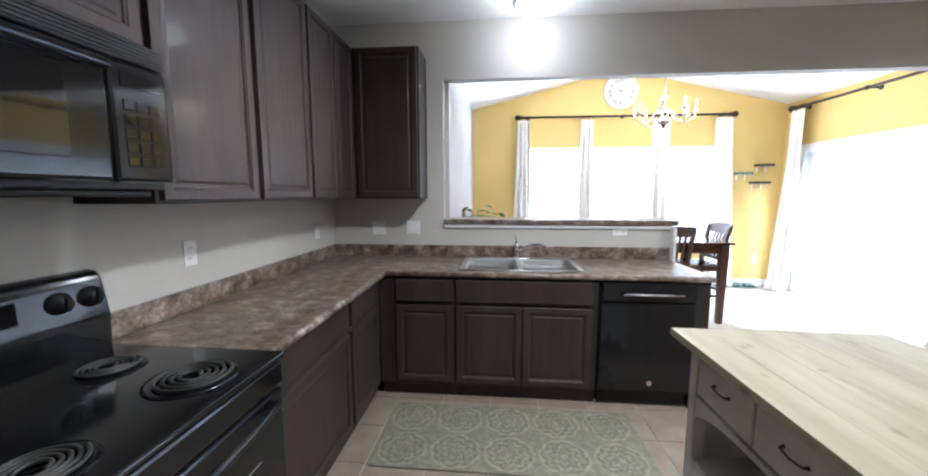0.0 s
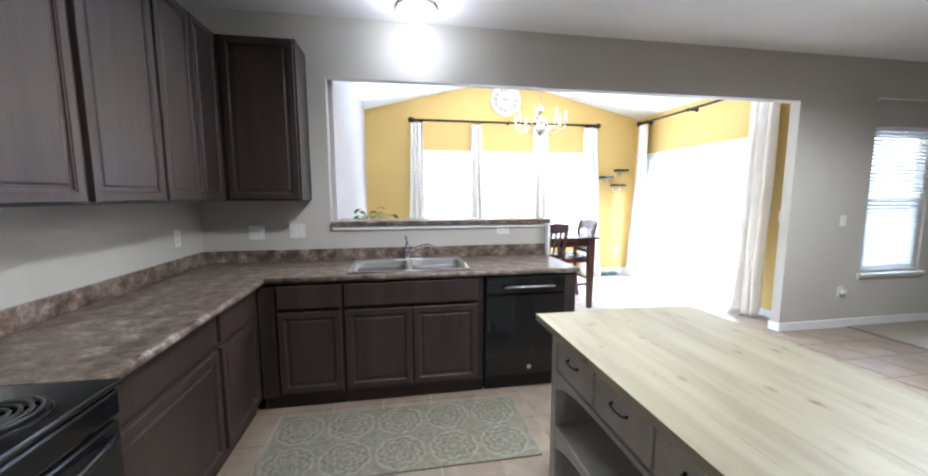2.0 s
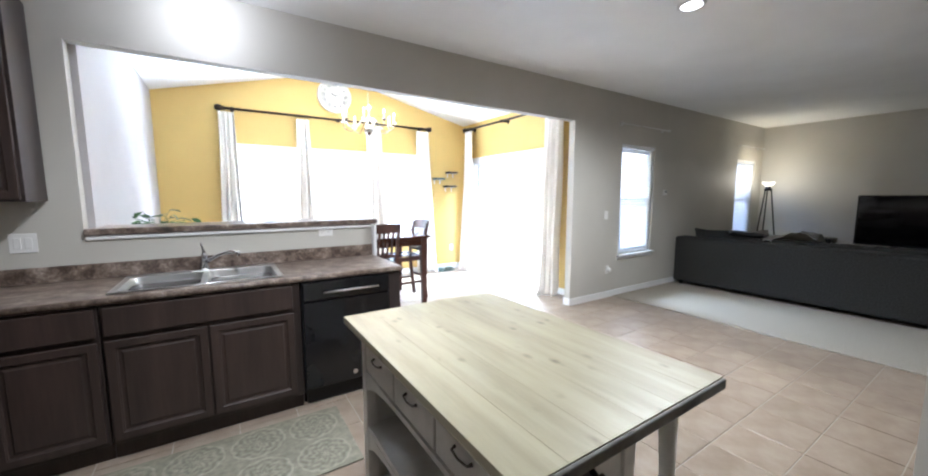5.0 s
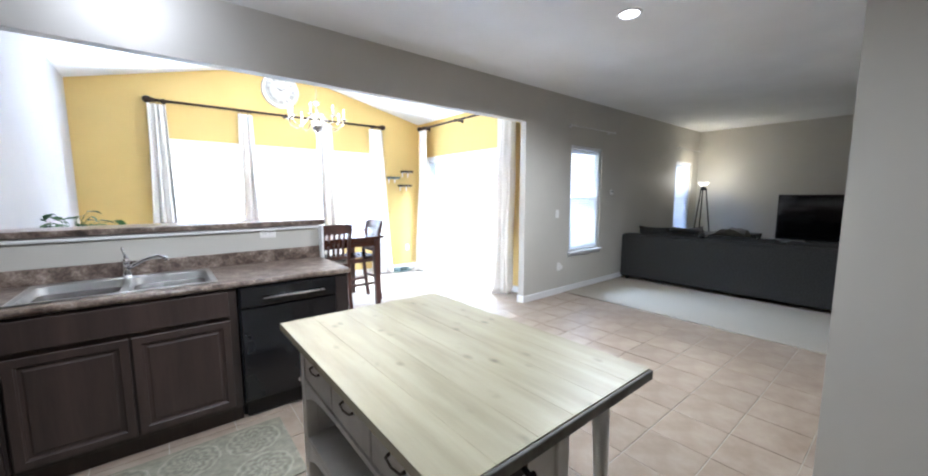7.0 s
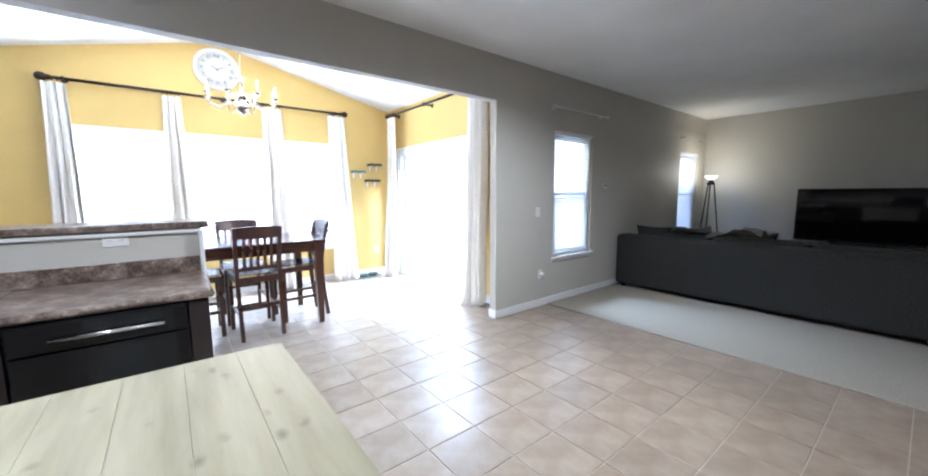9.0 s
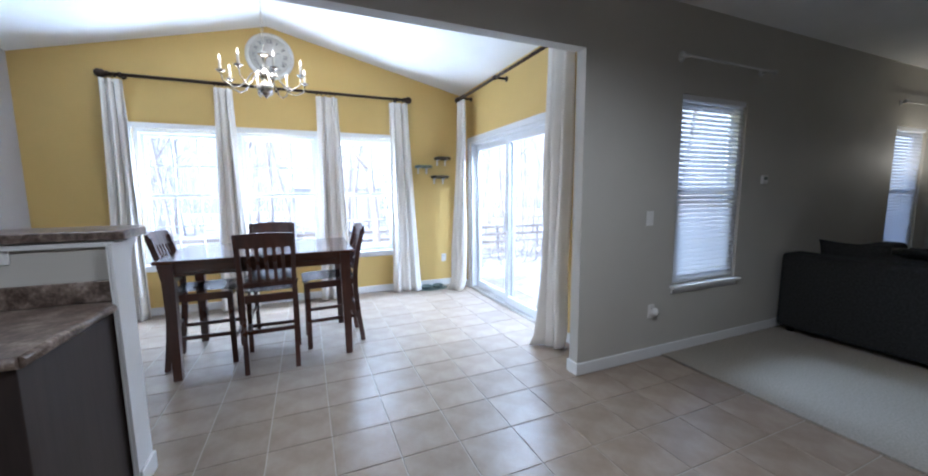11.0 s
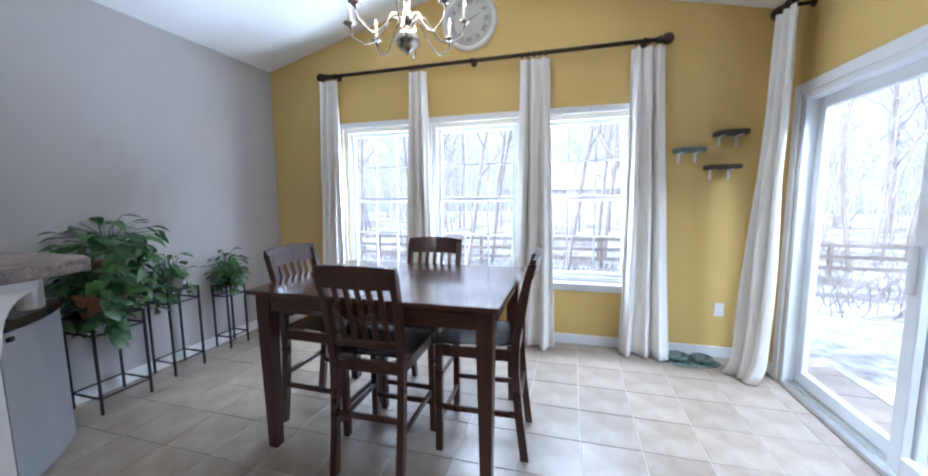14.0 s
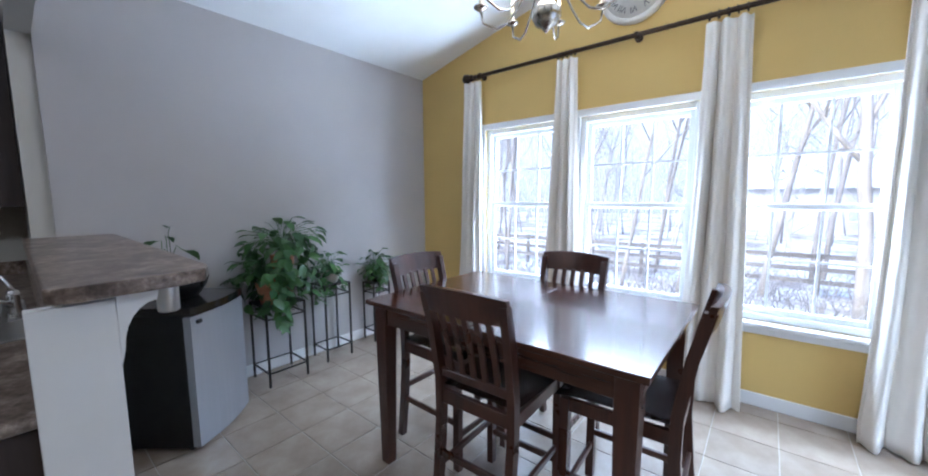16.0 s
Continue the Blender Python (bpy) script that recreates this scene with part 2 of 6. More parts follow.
def tile_stuff():
    m, n, l, b = nodes_of("beige_brown_ceramic_tile")
    oi = n.new("ShaderNodeObjectInfo")
    cloud = tex_noise(n, l, 5.0, 6, None, 0.62)
    fine = tex_noise(n, l, 45, 4)
    base = ramp(n, l, cloud, [(0.28, (0.225, 0.17, 0.125)), (0.52, (0.30, 0.24, 0.185)), (0.75, (0.38, 0.32, 0.255))])
    hs = n.new("ShaderNodeHueSaturation")
    mr = n.new("ShaderNodeMapRange")
    mr.inputs["To Min"].default_value, mr.inputs["To Max"].default_value = 0.92, 1.07
    l.new(oi.outputs["Random"], mr.inputs[0])
    l.new(mr.outputs[0], hs.inputs["Value"])
    l.new(base, hs.inputs["Color"])
    l.new(hs.outputs[0], b.inputs["Base Color"])
    r = n.new("ShaderNodeMapRange")
    r.inputs["To Min"].default_value, r.inputs["To Max"].default_value = 0.27, 0.42
    l.new(cloud, r.inputs[0])
    l.new(r.outputs[0], b.inputs["Roughness"])
    bump(n, l, b, fine, 0.12, 0.002)
    return m


M["tile"] = tile_stuff()


def island_boards():
    """Pale whitewashed pine: soft grain along the length, with knots."""
    m, n, l, b = nodes_of("whitewashed_pine_boards")
    st = (1, 0.1, 1)
    grain = tex_noise(n, l, 16, 6, st, 0.6)
    base = ramp(n, l, grain, [(0.3, (0.225, 0.20, 0.128)), (0.52, (0.30, 0.27, 0.18)), (0.78, (0.37, 0.337, 0.235))])
    tc = n.new("ShaderNodeTexCoord")
    mp = n.new("ShaderNodeMapping")
    mp.inputs["Scale"].default_value = (1, 0.55, 1)
    l.new(tc.outputs["Object"], mp.inputs[0])
    v = n.new("ShaderNodeTexVoronoi")
    v.inputs["Scale"].default_value = 15
    l.new(mp.outputs[0], v.inputs[0])
    mask = ramp(n, l, v.outputs["Distance"], [(0.05, (1, 1, 1)), (0.26, (0, 0, 0))])
    mul = n.new("ShaderNodeMath")
    mul.operation = "MULTIPLY"
    l.new(mask, mul.inputs[0])
    l.new(ramp(n, l, tex_noise(n, l, 7.3, 2), [(0.49, (0, 0, 0)), (0.58, (0.8, 0.8, 0.8))]), mul.inputs[1])
    mix = n.new("ShaderNodeMixRGB")
    mix.inputs[2].default_value = (0.09, 0.082, 0.05, 1)
    l.new(mul.outputs[0], mix.inputs[0])
    l.new(base, mix.inputs[1])
    l.new(mix.outputs[0], b.inputs["Base Color"])
    b.inputs["Roughness"].default_value = 0.42
    bump(n, l, b, grain, 0.15, 0.001)
    return m


M["island_top"] = island_boards()


def rug_weave():
    """Sage rug with rows of medallions: rings and petals round each centre."""
    m, n, l, b = nodes_of("sage_medallion_rug")
    tc = n.new("ShaderNodeTexCoord")
    sep = n.new("ShaderNodeSeparateXYZ")
    l.new(tc.outputs["Object"], sep.inputs[0])

    def op(kind, a, c=None):
        k = n.new("ShaderNodeMath")
        k.operation = kind
        for i, v in enumerate((a, c)):
            if v is None:
                continue
            if isinstance(v, (int, float)):
                k.inputs[i].default_value = v
            else:
                l.new(v, k.inputs[i])
        return k.outputs[0]

    px = op("SUBTRACT", op("FRACT", op("DIVIDE", sep.outputs[0], 0.302)), 0.5)
    py = op("SUBTRACT", op("FRACT", op("DIVIDE", sep.outputs[1], 0.302)), 0.5)
    r = op("SQRT", op("ADD", op("MULTIPLY", px, px), op("MULTIPLY", py, py)))
    ang = op("ARCTAN2", py, px)
    petals = op("MULTIPLY", op("SINE", op("MULTIPLY", ang, 8.0)), 0.035)
    rings = op("SINE", op("MULTIPLY", op("ADD", r, petals), 46.0))
    fil = op("SINE", op("ADD", op("MULTIPLY", ang, 16.0), op("MULTIPLY", r, 40.0)))
    val = op("ADD", op("MULTIPLY", rings, 0.6), op("MULTIPLY", fil, 0.35))
    edge = op("LESS_THAN", op("ABSOLUTE", op("SUBTRACT", r, 0.445)), 0.02)
    inside = op("LESS_THAN", r, 0.47)
    worn = op("ADD", op("ADD", op("MULTIPLY", op("MULTIPLY", val, inside), 0.2), op("MULTIPLY", edge, 0.14)), op("MULTIPLY", tex_noise(n, l, 30, 4), 0.8))
    l.new(ramp(n, l, worn, [(0.15, (0.155, 0.146, 0.11)), (0.45, (0.235, 0.222, 0.17)), (0.8, (0.35, 0.33, 0.262))]), b.inputs["Base Color"])
    b.inputs["Roughness"].default_value = 0.95
    bump(n, l, b, tex_noise(n, l, 480, 2), 0.5)
    return m


M["rug"] = rug_weave()


def curtain_cloth():
    m, n, l, b = nodes_of("ivory_curtain_cloth")
    f = tex_noise(n, l, 240, 3, (1, 1, 0.3))
    col = ramp(n, l, tex_noise(n, l, 3, 3), [(0.3, (0.80, 0.755, 0.69)), (0.7, (0.87, 0.83, 0.77))])
    l.new(col, b.inputs["Base Color"])
    b.inputs["Roughness"].default_value = 0.85
    bump(n, l, b, f, 0.3)
    tr = n.new("ShaderNodeBsdfTranslucent")
    l.new(col, tr.inputs[0])
    mx = n.new("ShaderNodeMixShader")
    mx.inputs[0].default_value = 0.0015
    l.new(b.outputs[0], mx.inputs[1])
    l.new(tr.outputs[0], mx.inputs[2])
    l.new(mx.outputs[0], n["Material Output"].inputs[0])
    return m


M["curtain"] = curtain_cloth()


def leaf_green(name, dark, light):
    m, n, l, b = nodes_of(name)
    gi = n.new("ShaderNodeNewGeometry")
    col = ramp(n, l, gi.outputs["Random Per Island"], [(0.0, dark), (1.0, light)])
    l.new(col, b.inputs["Base Color"])
    b.inputs["Roughness"].default_value = 0.4
    tr = n.new("ShaderNodeBsdfTranslucent")
    l.new(col, tr.inputs[0])
    mx = n.new("ShaderNodeMixShader")
    mx.inputs[0].default_value = 0.2
    l.new(b.outputs[0], mx.inputs[1])
    l.new(tr.outputs[0], mx.inputs[2])
    l.new(mx.outputs[0], n["Material Output"].inputs[0])
    return m


M["leaf"] = leaf_green("pothos_leaf", (0.022, 0.07, 0.02), (0.075, 0.17, 0.045))
M["leaf_light"] = leaf_green("spider_plant_leaf", (0.05, 0.10, 0.03), (0.18, 0.26, 0.09))


def window_glass():
    """Clear panes: they let light straight through and mirror a little, more at a slant."""
    m, n, l, b = nodes_of("clear_window_glass")
    tp = n.new("ShaderNodeBsdfTransparent")
    mx = n.new("ShaderNodeMixShader")
    lw = n.new("ShaderNodeLayerWeight")
    lw.inputs["Blend"].default_value = 0.5
    pw = n.new("ShaderNodeMath")
    pw.operation = "POWER"
    pw.inputs[1].default_value = 5.0
    ad = n.new("ShaderNodeMath")
    ad.operation = "MULTIPLY_ADD"
    ad.inputs[1].default_value, ad.inputs[2].default_value = 0.4, 0.03
    gl = n.new("ShaderNodeBsdfGlossy")
    gl.inputs["Roughness"].default_value = 0.01
    l.new(lw.outputs["Facing"], pw.inputs[0])
    l.new(pw.outputs[0], ad.inputs[0])
    l.new(ad.outputs[0], mx.inputs[0])
    l.new(tp.outputs[0], mx.inputs[1])
    l.new(gl.outputs[0], mx.inputs[2])
    l.new(mx.outputs[0], n["Material Output"].inputs[0])
    n.remove(b)
    return m


M["glass"] = window_glass()


def blind_slats():
    m, n, l, b = nodes_of("white_blind_slat")
    b.inputs["Base Color"].default_value = (0.8, 0.8, 0.8, 1)
    b.inputs["Roughness"].default_value = 0.5
    tr = n.new("ShaderNodeBsdfTranslucent")
    tr.inputs[0].default_value = (0.85, 0.87, 0.9, 1)
    mx = n.new("ShaderNodeMixShader")
    mx.inputs[0].default_value = 0.35
    l.new(b.outputs[0], mx.inputs[1])
    l.new(tr.outputs[0], mx.inputs[2])
    l.new(mx.outputs[0], n["Material Output"].inputs[0])
    return m


M["blind"] = blind_slats()

# ---- mesh tools ----
ORG = {}


def box(bm, x0, y0, z0, x1, y1, z1, bev=0.0, seg=2):
    vs = [bm.verts.new((x, y, z)) for x in (x0, x1) for y in (y0, y1) for z in (z0, z1)]
    fs = [bm.faces.new([vs[i] for i in f]) for f in ((0, 1, 3, 2), (4, 6, 7, 5), (0, 4, 5, 1), (2, 3, 7, 6), (0, 2, 6, 4), (1, 5, 7, 3))]
    if bev:
        es = list({e for f in fs for e in f.edges})
        bmesh.ops.bevel(bm, geom=es, offset=bev, segments=seg, affect="EDGES", profile=0.5)
    return bm


def ring(bm, c, u, v, r, seg, ru=1.0):
    return [bm.verts.new(c + u * (r * ru * math.cos(2 * math.pi * i / seg)) + v * (r * math.sin(2 * math.pi * i / seg))) for i in range(seg)]


def tube(bm, pts, radii, seg=8, closed=False):
    """A round bar along a line of points."""
    pts = [Vector(p) for p in pts]
    if isinstance(radii, (int, float)):
        radii = [radii] * len(pts)
    rings = []
    prev = None
    for i, p in enumerate(pts):
        if closed:
            d = (pts[(i + 1) % len(pts)] - pts[i - 1]).normalized()
        else:
            d = (pts[min(i + 1, len(pts) - 1)] - pts[max(i - 1, 0)]).normalized()
        if prev is None:
            u = d.orthogonal().normalized()
        else:
            u = (prev - d * prev.dot(d)).normalized()
        prev = u
        rings.append(ring(bm, p, u, d.cross(u), radii[i], seg))
    n = len(rings)
    for i in range(n if closed else n - 1):
        a, b = rings[i], rings[(i + 1) % n]
        for k in range(seg):
            f = bm.faces.new((a[k], a[(k + 1) % seg], b[(k + 1) % seg], b[k]))
            f.smooth = True
    if not closed:
        bm.faces.new(rings[0][::-1])
        bm.faces.new(rings[-1])
    return bm


def lathe(bm, c, prof, seg=24, axis="z"):
    """A turned shape from (radius, height) steps."""
    c = Vector(c)
    w = {"z": Vector((0, 0, 1)), "x": Vector((1, 0, 0)), "y": Vector((0, 1, 0))}[axis]
    u = w.orthogonal().normalized()
    v = w.cross(u)
    rings = [ring(bm, c + w * h, u, v, max(r, 1e-4), seg) for r, h in prof]
    for a, b in zip(rings, rings[1:]):
        for k in range(seg):
            f = bm.faces.new((a[k], a[(k + 1) % seg], b[(k + 1) % seg], b[k]))
            f.smooth = True
    bm.faces.new(rings[0][::-1])
    bm.faces.new(rings[-1])
    return bm


def prism(bm, poly, axis, a, b):
    """A flat outline, drawn out along one axis from a to b."""
    def put(p, q, t):
        return {"x": (t, p, q), "y": (p, t, q), "z": (p, q, t)}[axis]
    lo = [bm.verts.new(put(p, q, a)) for p, q in poly]
    hi = [bm.verts.new(put(p, q, b)) for p, q in poly]
    n = len(poly)
    bm.faces.new(lo[::-1])
    bm.faces.new(hi)
    for i in range(n):
        bm.faces.new((lo[i], lo[(i + 1) % n], hi[(i + 1) % n], hi[i]))
    return bm


def finish(bm, name, material, shift=(0, 0, 0)):
    bmesh.ops.recalc_face_normals(bm, faces=bm.faces)
    if any(shift):
        bmesh.ops.translate(bm, verts=bm.verts, vec=-Vector(shift))
    me = bpy.data.meshes.new(name)
    bm.to_mesh(me)
    bm.free()
    me.materials.append(material)
    return me


def thing(name, at, label, category, group="", kind=""):
    """An Empty at the base of a thing. Its parts are given in world places."""
    ob = new(name)
    ob.empty_display_size = 0.05
    ob.location = at
    ORG[ob] = tuple(at)
    return tagged(ob, label, category, group, kind)


def part(name, bm, material, parent, label="", kind=""):
    """One mesh under a thing or under a part."""
    org = ORG[parent]
    ob = new(name, finish(bm, name, material, org))
    ORG[ob] = org
    ob.parent = parent
    return tagged(ob, label, "", "", kind)


def solid(name, bm, material, label, category, group="", kind="", at=(0, 0, 0)):
    """A thing of one mesh."""
    ob = new(name, finish(bm, name, material, at))
    ob.location = at
    ORG[ob] = tuple(at)
    return tagged(ob, label, category, group, kind)


def B(*a, **k):
    return box(bmesh.new(), *a, **k)


def cells(bm, us, vs, skip, put, a, b):
    """A plate of cells between two depths, in one piece; cells whose middle lies in a hole are left out."""
    us, vs = sorted(set(us)), sorted(set(vs))
    pts = {}

    def at(i, j, d):
        if (i, j, d) not in pts:
            pts[i, j, d] = bm.verts.new(put(us[i], vs[j], d))
        return pts[i, j, d]

    full = {}
    for i in range(len(us) - 1):
        for j in range(len(vs) - 1):
            u, v = (us[i] + us[i + 1]) / 2, (vs[j] + vs[j + 1]) / 2
            full[i, j] = not any(h[0] < u < h[1] and h[2] < v < h[3] for h in skip)
    for (i, j), f in full.items():
        if not f:
            continue
        q = ((i, j), (i + 1, j), (i + 1, j + 1), (i, j + 1))
        bm.faces.new([at(*k, a) for k in q][::-1])
        bm.faces.new([at(*k, b) for k in q])
        for e, (di, dj) in enumerate(((0, -1), (1, 0), (0, 1), (-1, 0))):
            if not full.get((i + di, j + dj)):
                k0, k1 = q[e], q[(e + 1) % 4]
                bm.faces.new((at(*k0, a), at(*k1, a), at(*k1, b), at(*k0, b)))
    return bm


def edges_of(lo, hi, holes, k):
    return [lo, hi] + [v for h in holes for v in (h[k], h[k + 1]) if lo < v < hi]


def wall_y(name, x0, x1, y0, y1, z1, holes, material, label):
    """A wall that runs along x, with openings (x0, x1, z0, z1) right through it."""
    bm = cells(bmesh.new(), edges_of(x0, x1, holes, 0), edges_of(0, z1, holes, 2), holes, lambda u, v, d: (u, d, v), y0, y1)
    return solid(name, bm, material, label, "wall", "", "structure")


def wall_x(name, y0, y1, x0, x1, z1, holes, material, label):
    bm = cells(bmesh.new(), edges_of(y0, y1, holes, 0), edges_of(0, z1, holes, 2), holes, lambda u, v, d: (d, u, v), x0, x1)
    return solid(name, bm, material, label, "wall", "", "structure")


# ---- plan ----
XK = -0.25            # kitchen's west wall
Y0, Y0D = 3.855, 3.95  # wall between kitchen and dining room
XL, XR, YB = 0.75, 5.55, 6.965
OPX0, OPX1, OPZ = 0.713, 5.205, 2.37
PONY = 2.57
CEIL = 2.82
EAVE, RIDGE, RX = 2.80, 3.38, 3.05
XE, YS = 10.96, -2.3  # living room's east wall, south wall
CARPET = 6.10

W1 = (6.18, 7.0, 0.60, 2.16)
W2 = (9.80, 10.60, 0.60, 2.13)
wall_y("wall_north", XK - 0.15, XE + 0.15, Y0, Y0D, CEIL + 0.1, [(OPX0, PONY, 1.19, OPZ), (PONY, OPX1, 0, OPZ), W1, W2], M["grey_wall"], "warm grey painted wall with a wide opening to the dining room")
bm = B(XL - 0.2, Y0 + 0.01, CEIL + 0.1, XR + 0.2, Y0D, 3.6)
solid("wall_gable_south", bm, M["ceiling"], "white painted gable above the wide opening", "wall", "", "structure")
wall_x("wall_west", YS, Y0, XK - 0.15, XK, CEIL + 0.1, [], M["grey_wall"], "warm grey painted kitchen wall behind the cabinets")
wall_y("wall_south", XK - 0.15, XE + 0.15, YS - 0.15, YS, CEIL + 0.1, [], M["grey_wall"], "warm grey painted wall")
wall_x("wall_east", YS, Y0, XE, XE + 0.15, CEIL + 0.1, [], M["grey_wall"], "warm grey painted living room wall")
wall_x("wall_partition", YS, 0.78, 3.63, 3.75, CEIL, [], M["grey_wall"], "end of a warm grey painted partition wall")

WZ0, WZ1, WX0, WX1 = 0.60, 2.135, 1.655, 4.56
bm = bmesh.new()
gable = lambda x: EAVE + (RIDGE - EAVE) * (1 - abs(x - RX) / ((RX - XL) if x < RX else (XR - RX)))
gv = lambda u, v, d: (u, d, v if v < 2.5 else gable(min(max(u, XL), XR)) + 0.06)
cells(bm, [XL - 0.15, WX0, RX, WX1, XR + 0.15], [0, WZ0, WZ1, 2.6], [(WX0, WX1, WZ0, WZ1)], gv, YB, YB + 0.15)
solid("wall_dining_north", bm, M["yellow_wall"], "mustard yellow gable wall with three windows", "wall", "", "structure")
wall_x("wall_dining_west", Y0D, YB, XL - 0.15, XL, EAVE + 0.06, [], M["lilac_wall"], "pale grey painted dining room wall")
DY0, DY1, DZ1 = 4.60, 6.615, 2.09
wall_x("wall_dining_east", Y0D, YB, XR, XR + 0.15, EAVE + 0.06, [(DY0, DY1, 0, DZ1)], M["yellow_wall"], "mustard yellow wall with a sliding glass door")

solid("ceiling", B(XK - 0.15, YS - 0.15, CEIL, XE + 0.15, Y0 - 0.002, CEIL + 0.12), M["ceiling"], "flat white ceiling of kitchen and living room", "ceiling", "", "structure")
bm = bmesh.new()
prism(bm, [(XL - 0.15, EAVE - 0.035), (RX, RIDGE), (RX, RIDGE + 0.1), (XL - 0.15, EAVE + 0.07)], "y", Y0D - 0.01, YB)
prism(bm, [(RX, RIDGE), (XR + 0.15, EAVE - 0.035), (XR + 0.15, EAVE + 0.07), (RX, RIDGE + 0.1)], "y", Y0D - 0.01, YB)
solid("ceiling_dining", bm, M["ceiling"], "white vaulted ceiling of the dining room", "ceiling", "", "structure")
FLOOR = solid("floor", B(XK, YS, -0.12, CARPET, YB, -0.004), M["grout"], "beige ceramic tile floor with pale grout", "floor", "", "structure")
bm = bmesh.new()
box(bm, CARPET, YS, -0.12, XE, Y0, 0.012)
tube(bm, [(CARPET, YS, 0.006), (CARPET, Y0, 0.006)], 0.009, 6)
solid("floor_carpet", bm, M["carpet"], "beige living room carpet", "carpet", "", "structure")


def baseboard(x0, y0, x1, y1):
    solid("baseboard", B(min(x0, x1), min(y0, y1), 0, max(x0, x1), max(y0, y1), 0.095, 0.005), M["white_trim"], "white painted baseboard", "baseboard", "", "structure")


T = 0.014
baseboard(OPX1 - T, Y0 - T, XE - T, Y0)
baseboard(OPX1 - T, Y0 - T + 0.001, OPX1, Y0D + T)
baseboard(OPX1, Y0D, XR, Y0D + T)
baseboard(XR - T, Y0D + T, XR, DY0 - 0.08)
baseboard(XR - T, DY1 + 0.08, XR, YB - T)
baseboard(XL, YB - T, XR, YB)
baseboard(XL, Y0D, XL + T, YB - T)
baseboard(PONY + 0.0145, Y0 - 0.07, PONY + 0.0145 + T, Y0D + 0.002)
baseboard(3.63 - T, YS, 3.63, 0.78 + T)
baseboard(3.63, 0.78, 3.75 + T, 0.78 + T)
baseboard(XE - T, YS, XE, Y0 - T)


# ---- kitchen ----
def turned(bm, front, face):
    """Takes (along, out, up) to the world, for a front that looks east ('x') or south ('y')."""
    for v in bm.verts:
        u, d, z = v.co
        v.co = (face + d, u, z) if front == "x" else (u, face - d, z)
    return bm


def panel_door(u0, u1, z0, z1, rail=0.055):
    """A framed door in one piece, with a stepped moulding round a sunk field."""
    bm = bmesh.new()
    vs = [bm.verts.new((u, d, z)) for u in (u0, u1) for d in (0.0, 0.02) for z in (z0, z1)]
    fs = [bm.faces.new([vs[i] for i in f]) for f in ((0, 1, 3, 2), (4, 6, 7, 5), (0, 4, 5, 1), (2, 3, 7, 6), (0, 2, 6, 4), (1, 5, 7, 3))]
    front = fs[3]
    bmesh.ops.recalc_face_normals(bm, faces=bm.faces)
    for t, d in ((0.003, 0.002), (rail - 0.006, 0.0), (0.005, -0.004), (0.006, -0.001), (0.004, -0.006), (0.018, 0.0), (0.012, 0.004)):
        bmesh.ops.inset_individual(bm, faces=[front], thickness=t, depth=d)
    return bm


def cabinet(name, front, face, u0, u1, z0, z1, depth, doors, drawers, label, group, toe=False):
    """A box on the wall side of its face, with doors and drawer fronts on it."""
    def w(u, d, z):
        return (face + d, u, z) if front == "x" else (u, face - d, z)
    ob = thing(name, w((u0 + u1) / 2, -depth / 2, z0), label, "cabinet", group)
    bm = bmesh.new()
    box(bm, u0, -depth, z0 + (0.1 if toe else 0), u1, 0, z1, 0.002, 1)
    if toe:
        box(bm, u0, -depth, z0, u1, -0.045, z0 + 0.1)
    part("body", turned(bm, front, face), M["espresso_side"], ob)
    for a, b, c, d in doors:
        part("door", turned(panel_door(a, b, c, d), front, face), M["espresso"], ob)
    for a, b, c, d in drawers:
        bm = bmesh.new()
        box(bm, a, 0, c, b, 0.02, d, 0.004, 2)
        part("drawer", turned(bm, front, face), M["espresso"], ob)
    return ob


FX, FY = 0.345, 3.205   # faces of the base cabinets
cabinet("base_cabinet", "x", FX, 1.876, 2.64, 0, 0.874, 0.59, [(1.89, 2.625, 0.13, 0.68)], [(1.89, 2.625, 0.71, 0.86)], "espresso wooden base cabinet with a drawer over a door", "base cabinets", True)
cabinet("base_cabinet", "x", FX, 2.645, 3.205, 0, 0.874, 0.59, [(2.66, 3.11, 0.13, 0.68)], [(2.66, 3.11, 0.71, 0.86)], "espresso wooden base cabinet beside the corner", "base cabinets", True)
cabinet("base_cabinet", "y", FY, 0.35, 0.875, 0, 0.874, 0.62, [(0.47, 0.862, 0.13, 0.68)], [(0.47, 0.862, 0.71, 0.86)], "espresso wooden corner base cabinet", "base cabinets", True)
cabinet("sink_cabinet", "y", FY, 0.88, 1.845, 0, 0.874, 0.62, [(0.893, 1.335, 0.13, 0.68), (1.348, 1.80, 0.13, 0.68)], [(0.893, 1.80, 0.71, 0.86)], "espresso wooden sink cabinet with two doors", "base cabinets", True)
solid("end_panel", B(2.464, FY, 0, PONY - 0.02, Y0 - 0.01, 0.874, 0.003), M["espresso_side"], "plain espresso end panel beside the dishwasher", "panel")

